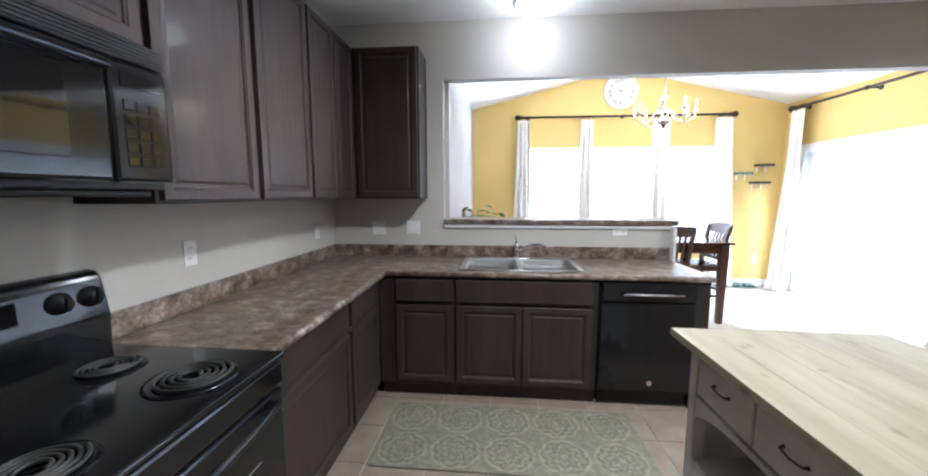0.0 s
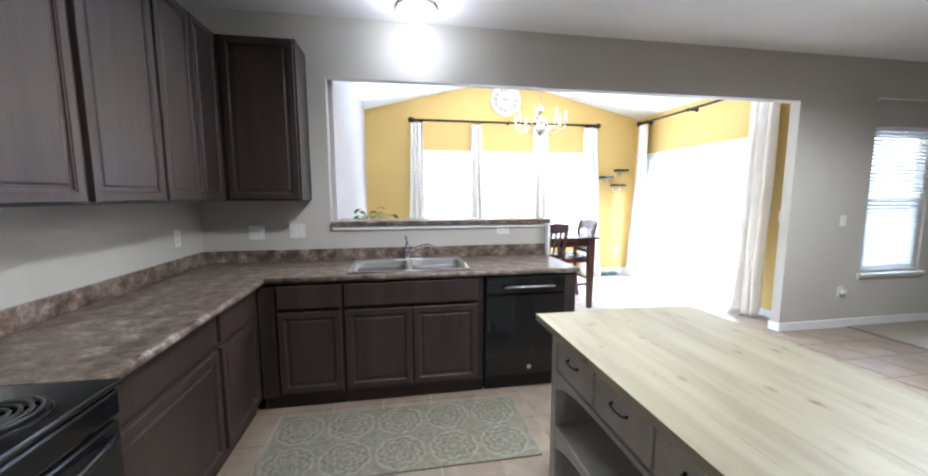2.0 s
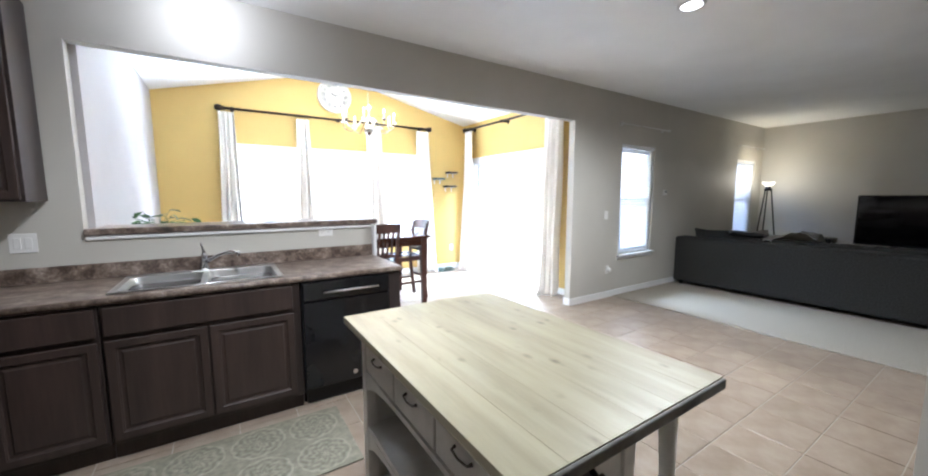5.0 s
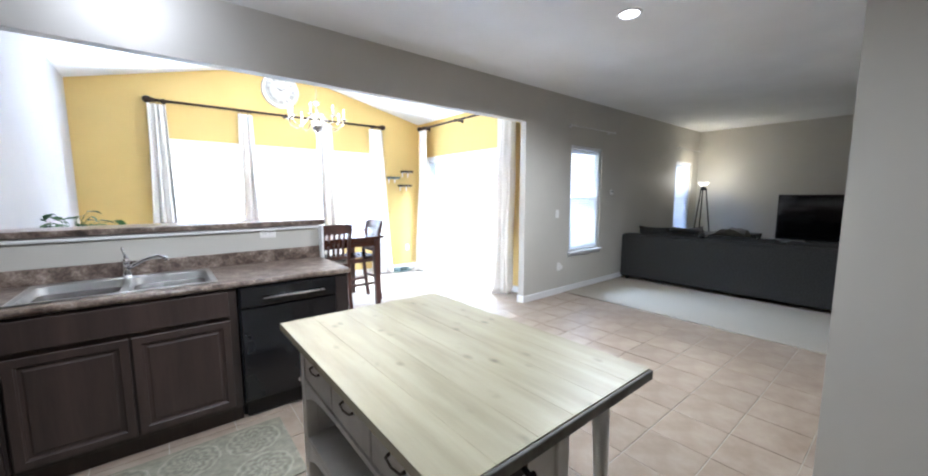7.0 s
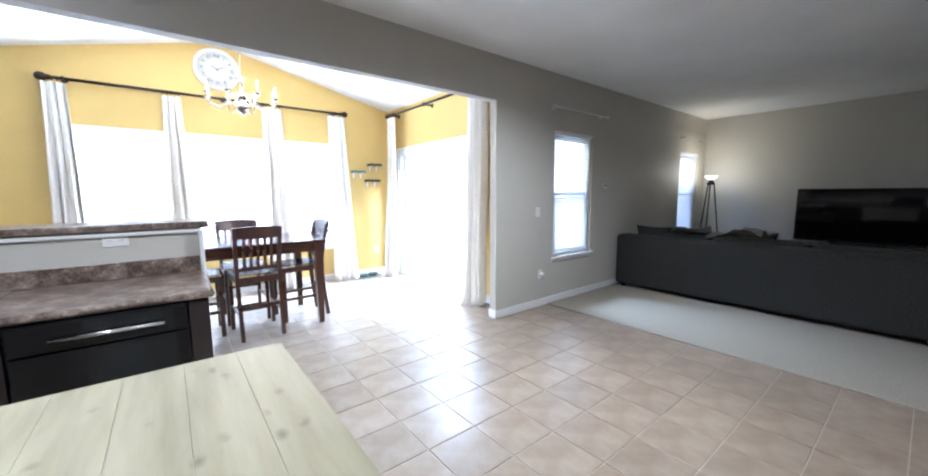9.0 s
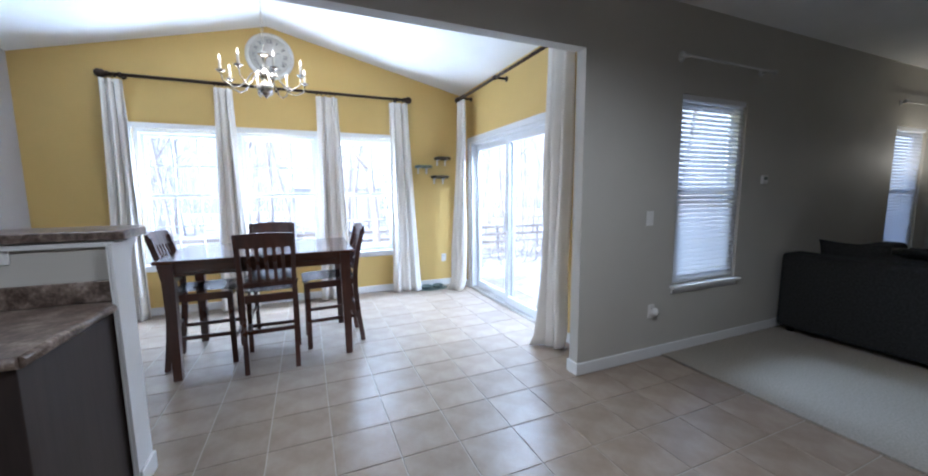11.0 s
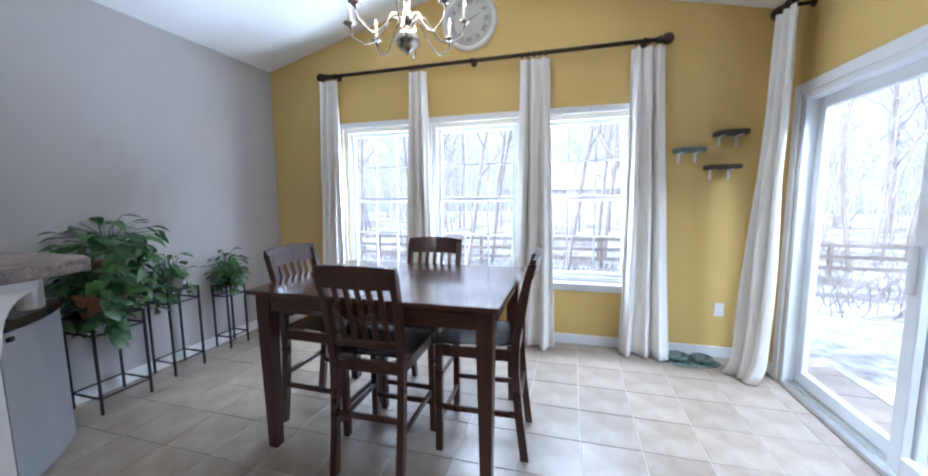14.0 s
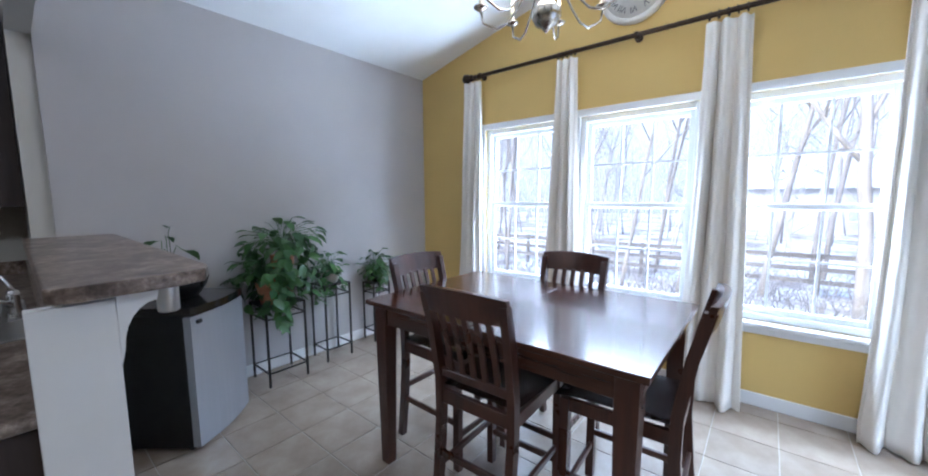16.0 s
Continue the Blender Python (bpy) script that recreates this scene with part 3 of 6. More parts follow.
UX, UY, UZ0, UZ1 = 0.058, 3.55, 1.41, 2.525
cabinet("wall_cabinet", "x", UX, 1.842, 2.86, UZ0, UZ1, 0.30, [(1.856, 2.345, UZ0 + 0.012, UZ1 - 0.012), (2.385, 2.85, UZ0 + 0.012, UZ1 - 0.012)], [], "espresso wall cabinet with two tall panelled doors", "wall cabinets")
cabinet("wall_cabinet", "x", UX, 2.865, 3.545, UZ0, UZ1, 0.30, [(2.875, 3.205, UZ0 + 0.012, UZ1 - 0.012), (3.22, 3.52, UZ0 + 0.012, UZ1 - 0.012)], [], "espresso wall cabinet running into the corner", "wall cabinets")
cabinet("wall_cabinet", "y", UY, -0.24, 0.575, UZ0, UZ1, 0.30, [(0.10, 0.56, UZ0 + 0.012, UZ1 - 0.012)], [], "espresso wall cabinet with one door on the sink wall", "wall cabinets")
cabinet("wall_cabinet", "x", UX, 1.076, 1.836, 1.88, UZ1, 0.30, [(1.086, 1.45, 1.892, UZ1 - 0.012), (1.46, 1.826, 1.892, UZ1 - 0.012)], [], "short espresso wall cabinet above the microwave", "wall cabinets")
cabinet("wall_cabinet", "x", UX, 0.05, 1.07, UZ0, UZ1, 0.30, [(0.06, 0.555, UZ0 + 0.012, UZ1 - 0.012), (0.565, 1.06, UZ0 + 0.012, UZ1 - 0.012)], [], "espresso wall cabinet beside the microwave", "wall cabinets")
cabinet("base_cabinet", "x", FX, 0.05, 1.088, 0, 0.874, 0.59, [(0.06, 0.56, 0.13, 0.68), (0.57, 1.078, 0.13, 0.68)], [(0.06, 0.56, 0.71, 0.86), (0.57, 1.078, 0.71, 0.86)], "espresso wooden base cabinet on the near side of the range", "base cabinets", True)

# worktop: one L with the sink's opening cut out of it
CT = 0.914
SX0, SX1, SY0, SY1 = 0.905, 1.76, 3.265, 3.795
bm = bmesh.new()
z0 = 0.876
hole = (SX0 + 0.02, SX1 - 0.02, SY0 + 0.02, SY1 - 0.03)
cells(bm, [XK + 0.02, 0.39, hole[0], hole[1], PONY - 0.01], [1.875, 3.20, hole[2], hole[3], Y0 - 0.02], [hole, (0.39, 9, 1.5, 3.20)], lambda u, v, d: (u, v, d), z0, CT)
tube(bm, [(0.39, 1.875, 0.895), (0.39, 3.20, 0.895)], 0.0192, 10)
tube(bm, [(0.39, 3.20, 0.895), (PONY - 0.01, 3.20, 0.895)], 0.0192, 10)
tube(bm, [(PONY - 0.01, 3.20, 0.895), (PONY - 0.01, Y0 - 0.02, 0.895)], 0.0192, 10)
top = solid("worktop", bm, M["laminate"], "L-shaped brown stone-pattern laminate worktop", "worktop")
bs = thing("backsplash", (XK, Y0, CT), "low brown stone-pattern backsplash along the walls", "backsplash")
part("panel", B(XK + 0.001, 1.875, CT + 0.0005, XK + 0.021, Y0 - 0.021, 1.012, 0.004), M["laminate"], bs)
part("panel", B(XK + 0.001, Y0 - 0.0205, CT + 0.0005, PONY - 0.01, Y0 - 0.001, 1.012, 0.004), M["laminate"], bs)
bm = bmesh.new()
box(bm, XK + 0.02, 0.05, z0, 0.385, 1.088, CT, 0.004)
solid("worktop", bm, M["laminate"], "short brown laminate worktop beyond the range", "worktop")

# double sink
sink = thing("sink", (1.33, 3.53, CT), "brushed steel double bowl sink set in the worktop", "sink")
bm = bmesh.new()
rim = 0.03
xm = (SX0 + SX1) / 2
for x0, x1, y0, y1 in ((SX0, SX1, SY0, SY0 + rim), (SX0, SX1, SY1 - 0.075, SY1), (SX0, SX0 + rim, SY0 + rim, SY1 - 0.075), (SX1 - rim, SX1, SY0 + rim, SY1 - 0.075), (xm - 0.018, xm + 0.018, SY0 + rim, SY1 - 0.075)):
    box(bm, x0, y0, CT - 0.004, x1, y1, CT + 0.006, 0.002, 1)
tube(bm, [(SX0, SY0, CT + 0.004), (SX1, SY0, CT + 0.004), (SX1, SY1, CT + 0.004), (SX0, SY1, CT + 0.004)], 0.005, 6, True)
part("rim", bm, M["steel"], sink)


def bowl(x0, x1, y0, y1):
    bm = bmesh.new()
    loops = []
    for inset, z in ((0.0, CT + 0.005), (0.006, CT - 0.02), (0.022, CT - 0.15), (0.05, CT - 0.185), (0.10, CT - 0.19)):
        pts = []
        r = 0.05
        for cx, cy, a0 in ((x1 - r, y1 - r, 0), (x0 + r, y1 - r, 90), (x0 + r, y0 + r, 180), (x1 - r, y0 + r, 270)):
            for k in range(6):
                a = radians(a0 + 18 * k)
                px, py = cx + r * math.cos(a), cy + r * math.sin(a)
                mx, my = (x0 + x1) / 2, (y0 + y1) / 2
                pts.append(bm.verts.new((mx + (px - mx) * (1 - 2 * inset / (x1 - x0)), my + (py - my) * (1 - 2 * inset / (y1 - y0)), z)))
        loops.append(pts)
    for a, b in zip(loops, loops[1:]):
        for k in range(len(a)):
            f = bm.faces.new((a[k], a[(k + 1) % len(a)], b[(k + 1) % len(a)], b[k]))
            f.smooth = True
    bm.faces.new(loops[-1])
    return bm


for x0, x1 in ((SX0 + rim, xm - 0.018), (xm + 0.018, SX1 - rim)):
    b = part("bowl", bowl(x0, x1, SY0 + rim, SY1 - 0.075), M["steel"], sink)
    part("drain", lathe(bmesh.new(), ((x0 + x1) / 2, 3.50, CT - 0.189), [(0.045, 0), (0.045, 0.004), (0.03, 0.006), (0.005, 0.002)], 20), M["chrome"], b)

faucet = thing("faucet", (1.325, 3.765, CT + 0.006), "chrome single-lever kitchen faucet behind the sink", "faucet")
bm = bmesh.new()
box(bm, 1.225, 3.74, CT + 0.006, 1.425, 3.79, CT + 0.016, 0.005)
lathe(bm, (1.325, 3.765, CT + 0.01), [(0.03, 0), (0.027, 0.02), (0.021, 0.035), (0.02, 0.09), (0.023, 0.1), (0.018, 0.118), (0.004, 0.122)], 20)
part("base", bm, M["chrome"], faucet)
part("spout", tube(bmesh.new(), [(1.325, 3.765, CT + 0.06), (1.36, 3.73, CT + 0.085), (1.42, 3.67, CT + 0.125), (1.49, 3.61, CT + 0.145), (1.525, 3.585, CT + 0.138), (1.53, 3.58, CT + 0.118)], [0.015, 0.013, 0.012, 0.012, 0.012, 0.012], 12), M["chrome"], faucet)
part("lever", tube(bmesh.new(), [(1.325, 3.765, CT + 0.122), (1.322, 3.757, CT + 0.15), (1.312, 3.735, CT + 0.20)], [0.012, 0.008, 0.006], 10), M["chrome"], faucet)

# dishwasher
dw = thing("dishwasher", (2.155, 3.5, 0), "black built-in dishwasher with a bar handle", "dishwasher")
bm = bmesh.new()
box(bm, 1.855, FY + 0.005, 0.1, 2.458, Y0 - 0.03, 0.872)
box(bm, 1.855, FY + 0.08, 0, 2.458, Y0 - 0.03, 0.1)
part("body", bm, M["black_satin"], dw)
part("door", B(1.858, FY - 0.022, 0.13, 2.455, FY + 0.005, 0.735, 0.006), M["black_gloss"], dw)
part("control_panel", B(1.858, FY - 0.03, 0.742, 2.455, FY + 0.005, 0.868, 0.008), M["black_gloss"], dw)
bm = bmesh.new()
tube(bm, [(1.985, FY - 0.05, 0.795), (2.365, FY - 0.05, 0.795)], 0.009, 10)
for x in (2.015, 2.335):
    tube(bm, [(x, FY - 0.028, 0.795), (x, FY - 0.05, 0.795)], 0.006, 8)
part("handle", bm, M["chrome"], dw, "polished bar handle")
part("badge", lathe(bmesh.new(), (2.187, FY - 0.027, 0.185), [(0.017, 0), (0.017, 0.004), (0.012, 0.006)], 20, "y"), M["chrome"], dw, "round chrome badge")
part("toe_panel", B(1.87, FY + 0.03, 0.01, 2.445, FY + 0.08, 0.1), M["black_satin"], dw)

# electric range
R0, R1 = 1.103, 1.865
rg = thing("range", (0.08, (R0 + R1) / 2, 0), "black electric coil range with a raised back panel", "range")
part("body", B(XK + 0.005, R0, 0.02, 0.405, R1, 0.90, 0.004), M["black_satin"], rg)
bm = B(XK + 0.03, R0 - 0.003, 0.896, 0.455, R1 + 0.003, 0.918, 0.009, 3)
part("cooktop", bm, M["black_gloss"], rg)
part("oven_door", B(0.405, R0 + 0.01, 0.24, 0.445, R1 - 0.01, 0.80, 0.01), M["black_gloss"], rg)
part("oven_window", B(0.443, R0 + 0.14, 0.36, 0.448, R1 - 0.14, 0.62, 0.002, 1), M["black_glass"], rg)
part("front_rail", B(0.405, R0 + 0.004, 0.81, 0.447, R1 - 0.004, 0.89, 0.01), M["black_gloss"], rg)
part("drawer", B(0.405, R0 + 0.01, 0.06, 0.442, R1 - 0.01, 0.225, 0.008), M["black_gloss"], rg)
bm = bmesh.new()
pts = [(0.49 - 0.03 * abs(k - 5) ** 2 / 25, R0 + 0.06 + (R1 - R0 - 0.12) * k / 10, 0.765) for k in range(11)]
tube(bm, pts, 0.013, 10)
for y in (R0 + 0.07, R1 - 0.07):
    tube(bm, [(0.44, y, 0.765), (0.465, y, 0.765)], 0.011, 8)
part("oven_handle", bm, M["black_gloss"], rg)
bm = bmesh.new()
prism(bm, [(XK + 0.005, 0.90), (XK + 0.075, 0.90), (XK + 0.085, 1.03), (XK + 0.062, 1.16), (XK + 0.045, 1.185), (XK + 0.005, 1.19)], "y", R0, R1 - 0.002)
bmesh.ops.bevel(bm, geom=list(bm.edges), offset=0.012, segments=2, affect="EDGES", profile=0.5)
bp = part("back_panel", bm, M["black_gloss"], rg)
for y in (R1 - 0.055, R1 - 0.145, R0 + 0.055, R0 + 0.145):
    bm = lathe(bmesh.new(), (XK + 0.068, y, 1.105), [(0.036, 0), (0.036, 0.008), (0.026, 0.012), (0.023, 0.03), (0.004, 0.032)], 20, "x")
    box(bm, XK + 0.09, y - 0.005, 1.083, XK + 0.108, y + 0.005, 1.127, 0.002, 1)
    part("knob", bm, M["black_satin"], bp)
part("clock_window", B(XK + 0.072, (R0 + R1) / 2 - 0.13, 1.075, XK + 0.08, (R0 + R1) / 2 + 0.13, 1.14, 0.002, 1), M["black_glass"], bp)


def coil_burner(cx, cy, r):
    """A spiral heating coil in its drip pan."""
    pan = part("drip_pan", lathe(bmesh.new(), (cx, cy, 0.914), [(r + 0.018, 0.003), (r + 0.018, 0.007), (r + 0.008, 0.008), (r * 0.6, 0.0045), (0.01, 0.004)], 28), M["black_gloss"], rg)
    pts = []
    turns = 4.2
    for k in range(110):
        f = k / 109
        a = 2 * math.pi * turns * f
        q = 0.02 + (r - 0.02) * f
        pts.append((cx + q * math.cos(a), cy + q * math.sin(a), 0.928))
    part("coil", tube(bmesh.new(), pts, 0.0048, 6), M["coil"], pan)


coil_burner(0.30, R1 - 0.205, 0.098)
coil_burner(0.0, R1 - 0.175, 0.075)
coil_burner(0.30, R0 + 0.19, 0.075)
coil_burner(0.0, R0 + 0.20, 0.098)

# over-the-range microwave
mw = thing("microwave", (-0.05, 1.461, 1.435), "glossy black microwave hung under a wall cabinet", "microwave")
part("body", B(XK + 0.005, 1.081, 1.455, 0.115, 1.826, 1.872, 0.006), M["black_satin"], mw)
part("door", B(0.115, 1.086, 1.475, 0.15, 1.641, 1.80, 0.012), M["black_gloss"], mw)
part("window", B(0.149, 1.141, 1.53, 0.1535, 1.541, 1.745, 0.002, 1), M["black_glass"], mw)
cp = part("control_panel", B(0.115, 1.644, 1.475, 0.15, 1.823, 1.80, 0.012), M["black_gloss"], mw)
part("display", B(0.149, 1.676, 1.735, 0.1525, 1.791, 1.775, 0.001, 1), M["black_glass"], cp)
for i in range(5):
    for j in range(3):
        part("button", B(0.1495, 1.679 + j * 0.038, 1.52 + i * 0.038, 0.1525, 1.709 + j * 0.038, 1.548 + i * 0.038, 0.001, 1), M["black_glass"], cp)
part("handle", B(0.146, 1.091, 1.762, 0.178, 1.639, 1.792, 0.012, 3), M["black_gloss"], mw)
bm = bmesh.new()
box(bm, 0.115, 1.086, 1.805, 0.147, 1.823, 1.868, 0.006)
for i in range(5):
    box(bm, 0.144, 1.111, 1.815 + i * 0.01, 0.151, 1.801, 1.820 + i * 0.01)
part("vent_grille", bm, M["black_satin"], mw)
part("underside", B(XK + 0.03, 1.111, 1.435, 0.09, 1.801, 1.456, 0.006), M["black_satin"], mw)


def outlet(at, front, wide=0.07, tall=0.115, kind="outlet", label="white duplex wall outlet", toggles=1):
    """A cover plate with its sockets or switches."""
    x, y, z = at
    n = {"x": (1, 0), "-y": (0, -1), "y": (0, -1), "-x": (-1, 0)}[front]
    ob = thing("wall_" + kind, at, label, kind)

    def slabw(u0, u1, z0, z1, d0, d1, bev=0.0):
        if n[0]:
            xs = sorted((x + n[0] * d0, x + n[0] * d1))
            return B(xs[0], y + u0, z + z0, xs[1], y + u1, z + z1, bev)
        ys = sorted((y + n[1] * d0, y + n[1] * d1))
        return B(x + u0, ys[0], z + z0, x + u1, ys[1], z + z1, bev)
    part("cover_plate", slabw(-wide / 2, wide / 2, -tall / 2, tall / 2, 0.0, 0.006, 0.002), M["plate"], ob)
    if kind == "outlet":
        flat = wide > tall
        for s in (-1, 1):
            du, dz = (s * 0.024, 0) if flat else (0, s * 0.024)
            sk = part("socket", slabw(du - 0.016, du + 0.016, dz - 0.014, dz + 0.014, 0.005, 0.0085, 0.001), M["plate"], ob)
            for q in (-0.006, 0.006):
                part("slot", slabw(du + q - 0.001, du + q + 0.001, dz - 0.004, dz + 0.006, 0.008, 0.0092), M["slot"], sk)
    else:
        for i in range(toggles):
            c = (i - (toggles - 1) / 2) * 0.046
            part("switch", slabw(c - 0.016, c + 0.016, -0.033, 0.033, 0.005, 0.010, 0.002), M["plate"], ob)
    return ob


outlet((XK, 2.30, 1.172), "x")
outlet((XK, 3.52, 1.152), "x")
outlet((0.147, Y0, 1.153), "-y", 0.117, 0.115, "switch", "white double rocker switch plate", 2)
outlet((0.45, Y0, 1.162), "-y", 0.117, 0.115, "switch", "white double plate with switch and outlet", 2)
outlet((2.168, Y0, 1.14), "-y", 0.115, 0.07)

# raised bar on the half wall
bm = bmesh.new()
pts = [(OPX0 + 0.003, Y0 - 0.035), (PONY + 0.02, Y0 - 0.035), (PONY + 0.045, Y0 - 0.02), (PONY + 0.05, Y0 + 0.02), (PONY + 0.045, 4.08), (PONY + 0.01, 4.17), (PONY - 0.07, 4.20), (OPX0 + 0.003, 4.20)]
prism(bm, pts, "z", 1.193, 1.234)
bmesh.ops.bevel(bm, geom=list(bm.edges), offset=0.006, segments=2, affect="EDGES", profile=0.5)
solid("bar_top", bm, M["laminate"], "brown stone-pattern raised bar top on the half wall", "bar top")
bm = bmesh.new()
box(bm, PONY - 0.009, Y0 - 0.07, 0, PONY - 0.0005, Y0 - 0.001, 1.185, 0.003)
solid("half_wall_post", bm, M["white_trim"], "white painted trim board at the end of the half wall", "trim", "", "structure")
solid("half_wall_cap", B(PONY + 0.0005, Y0 - 0.07, 0.0, PONY + 0.014, Y0D + 0.002, 1.18, 0.003), M["white_trim"], "white painted end board of the half wall", "trim", "", "structure")
solid("trim", B(OPX0 + 0.005, Y0 - 0.02, 1.162, PONY - 0.002, Y0 - 0.001, 1.189, 0.006), M["white_trim"], "white moulding under the raised bar", "trim", "", "structure")
bm = bmesh.new()
prof = [(Y0D + 0.003, 0.99), (Y0D + 0.012, 1.03)] + [(Y0D + 0.012 + 0.08 * (1 - math.cos(radians(a))), 1.03 + 0.13 * math.sin(radians(a))) for a in range(15, 91, 15)] + [(Y0D + 0.098, 1.19), (Y0D + 0.003, 1.19)]
prism(bm, prof, "x", PONY - 0.03, PONY + 0.012)
solid("corbel", bm, M["white_trim"], "white painted curved corbel under the bar top", "corbel")

# rug
bm = B(0.49, 2.495, 0.001, 2.025, 3.105, 0.011, 0.004)
solid("rug", bm, M["rug"], "sage green medallion runner rug by the sink", "rug", at=(0.49, 2.495, 0.001))

# island
IX0, IX1, IY0, IY1, IZ = 1.885, 2.69, 1.068, 2.282, 0.895
isl = thing("kitchen_island", (2.2, 1.77, 0), "worn grey-white kitchen island with a pale pine top", "island")
n = 6
for i in range(n):
    x0 = IX0 + (IX1 - IX0) * i / n
    part("board", B(x0 + 0.0003, IY0 + 0.012, IZ - 0.03, x0 + (IX1 - IX0) / n - 0.0003, IY1 - 0.012, IZ, 0.0005, 1), M["island_top"], isl)
# near end board takes the darker edge colour, far one matches the top
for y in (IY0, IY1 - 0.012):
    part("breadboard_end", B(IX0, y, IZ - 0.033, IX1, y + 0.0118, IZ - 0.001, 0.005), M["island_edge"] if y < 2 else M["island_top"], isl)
bx0, bx1, by0, by1 = IX0 + 0.06, IX0 + 0.50, IY0 + 0.09, IY1 - 0.06
for x in (bx0, bx1 - 0.05):
    for y in (by0, by1 - 0.05):
        part("post", B(x, y, 0, x + 0.05, y + 0.05, IZ - 0.031, 0.004), M["island_paint"], isl)
part("back_panel", B(bx1 - 0.03, by0 + 0.05, 0.08, bx1 - 0.012, by1 - 0.05, IZ - 0.031), M["island_paint"], isl)
part("end_panel", B(bx0 + 0.05, by0 + 0.012, 0.08, bx1 - 0.05, by0 + 0.03, IZ - 0.031), M["island_paint"], isl)
part("end_panel", B(bx0 + 0.05, by1 - 0.03, 0.08, bx1 - 0.05, by1 - 0.012, IZ - 0.031), M["island_paint"], isl)
part("drawer_case", B(bx0 + 0.022, by0 + 0.05, 0.655, bx1 - 0.03, by1 - 0.05, IZ - 0.032), M["island_paint"], isl)
for z in (0.09, 0.37):
    part("shelf", B(bx0 + 0.006, by0 + 0.03, z, bx1 - 0.03, by1 - 0.03, z + 0.025, 0.003), M["island_paint"], isl)
w3 = (by1 - by0 - 0.1) / 3
for z in (0.655, 0.37):
    bm = bmesh.new()
    arch = [(by0 + 0.05, z), (by0 + 0.05, z - 0.085)] + [(by0 + 0.05 + (by1 - by0 - 0.1) * k / 16, z - 0.02 - 0.06 * abs(2 * k / 16 - 1) ** 4) for k in range(1, 16)] + [(by1 - 0.05, z - 0.085), (by1 - 0.05, z)]
    prism(bm, arch, "x", bx0 + 0.004, bx0 + 0.02)
    part("apron", bm, M["island_paint"], isl, "scalloped apron")
for i in range(3):
    y0 = by0 + 0.05 + w3 * i
    dr = part("drawer", B(bx0 + 0.002, y0 + 0.006, 0.672, bx0 + 0.022, y0 + w3 - 0.006, 0.845, 0.004), M["island_paint"], isl)
    yc = y0 + w3 / 2
    part("handle", tube(bmesh.new(), [(bx0 + 0.002, yc - 0.042, 0.762), (bx0 - 0.012, yc - 0.038, 0.76), (bx0 - 0.016, yc, 0.757), (bx0 - 0.012, yc + 0.038, 0.76), (bx0 + 0.002, yc + 0.042, 0.762)], [0.006, 0.0035, 0.003, 0.0035, 0.006], 8), M["dark_pull"], dr, "aged pewter pull")
for y in (IY0 + 0.07, IY1 - 0.11):
    part("leg", tube(bmesh.new(), [(IX1 - 0.10, y + 0.02, 0), (IX1 - 0.13, y + 0.02, 0.55), (IX1 - 0.15, y + 0.02, IZ - 0.03)], [0.018, 0.022, 0.03], 4), M["island_paint"], isl)
hk = thing("hook", (2.17, IY0 + 0.09, 0.77), "dark iron hook on the end of the island", "hook")
bm = B(2.14, IY0 + 0.082, 0.74, 2.20, IY0 + 0.10, 0.81, 0.006)
part("plate", bm, M["iron"], hk)
part("prong", tube(bmesh.new(), [(2.17, IY0 + 0.085, 0.78), (2.17, IY0 + 0.05, 0.765), (2.17, IY0 + 0.04, 0.78)], 0.008, 8), M["iron"], hk)

# ceiling lights
dome = thing("ceiling_light", (1.42, 3.58, CEIL), "round frosted glass flush ceiling light, lit", "ceiling light")
part("canopy", lathe(bmesh.new(), (1.42, 3.58, CEIL - 0.026), [(0.135, 0), (0.148, 0.008), (0.148, 0.025)], 28), M["nickel"], dome)
part("glass_dome", lathe(bmesh.new(), (1.42, 3.58, CEIL - 0.092), [(0.004, 0), (0.06, 0.006), (0.11, 0.022), (0.135, 0.046), (0.14, 0.066)], 28), M["dome"], dome)


def downlight(x, y, watts):
    ob = thing("recessed_light", (x, y, CEIL), "recessed white ceiling downlight, lit", "ceiling light", "recessed lights")
    bm = bmesh.new()
    lathe(bm, (x, y, CEIL - 0.006), [(0.075, 0.0), (0.095, 0.001), (0.095, 0.0055), (0.075, 0.0058)], 28)
    part("trim_ring", bm, M["white_trim"], ob)
    part("lens", lathe(bmesh.new(), (x, y, CEIL - 0.009), [(0.07, 0), (0.072, 0.003)], 24), M["dome"], ob)
    spot_lamp("downlight_lamp", (x, y, CEIL - 0.03), watts, (1.0, 0.93, 0.82), 164)


downlight(4.42, 2.13, 14)
downlight(1.75, 1.95, 9)
point_lamp("dome_lamp", (1.42, 3.47, CEIL - 0.2), 0.36, (1.0, 0.94, 0.9), 0.07)


# ---- dining room ----
def pane(name, bm, parent):
    ob = part(name, bm, M["glass"], parent)
    ob.visible_shadow = False
    return ob


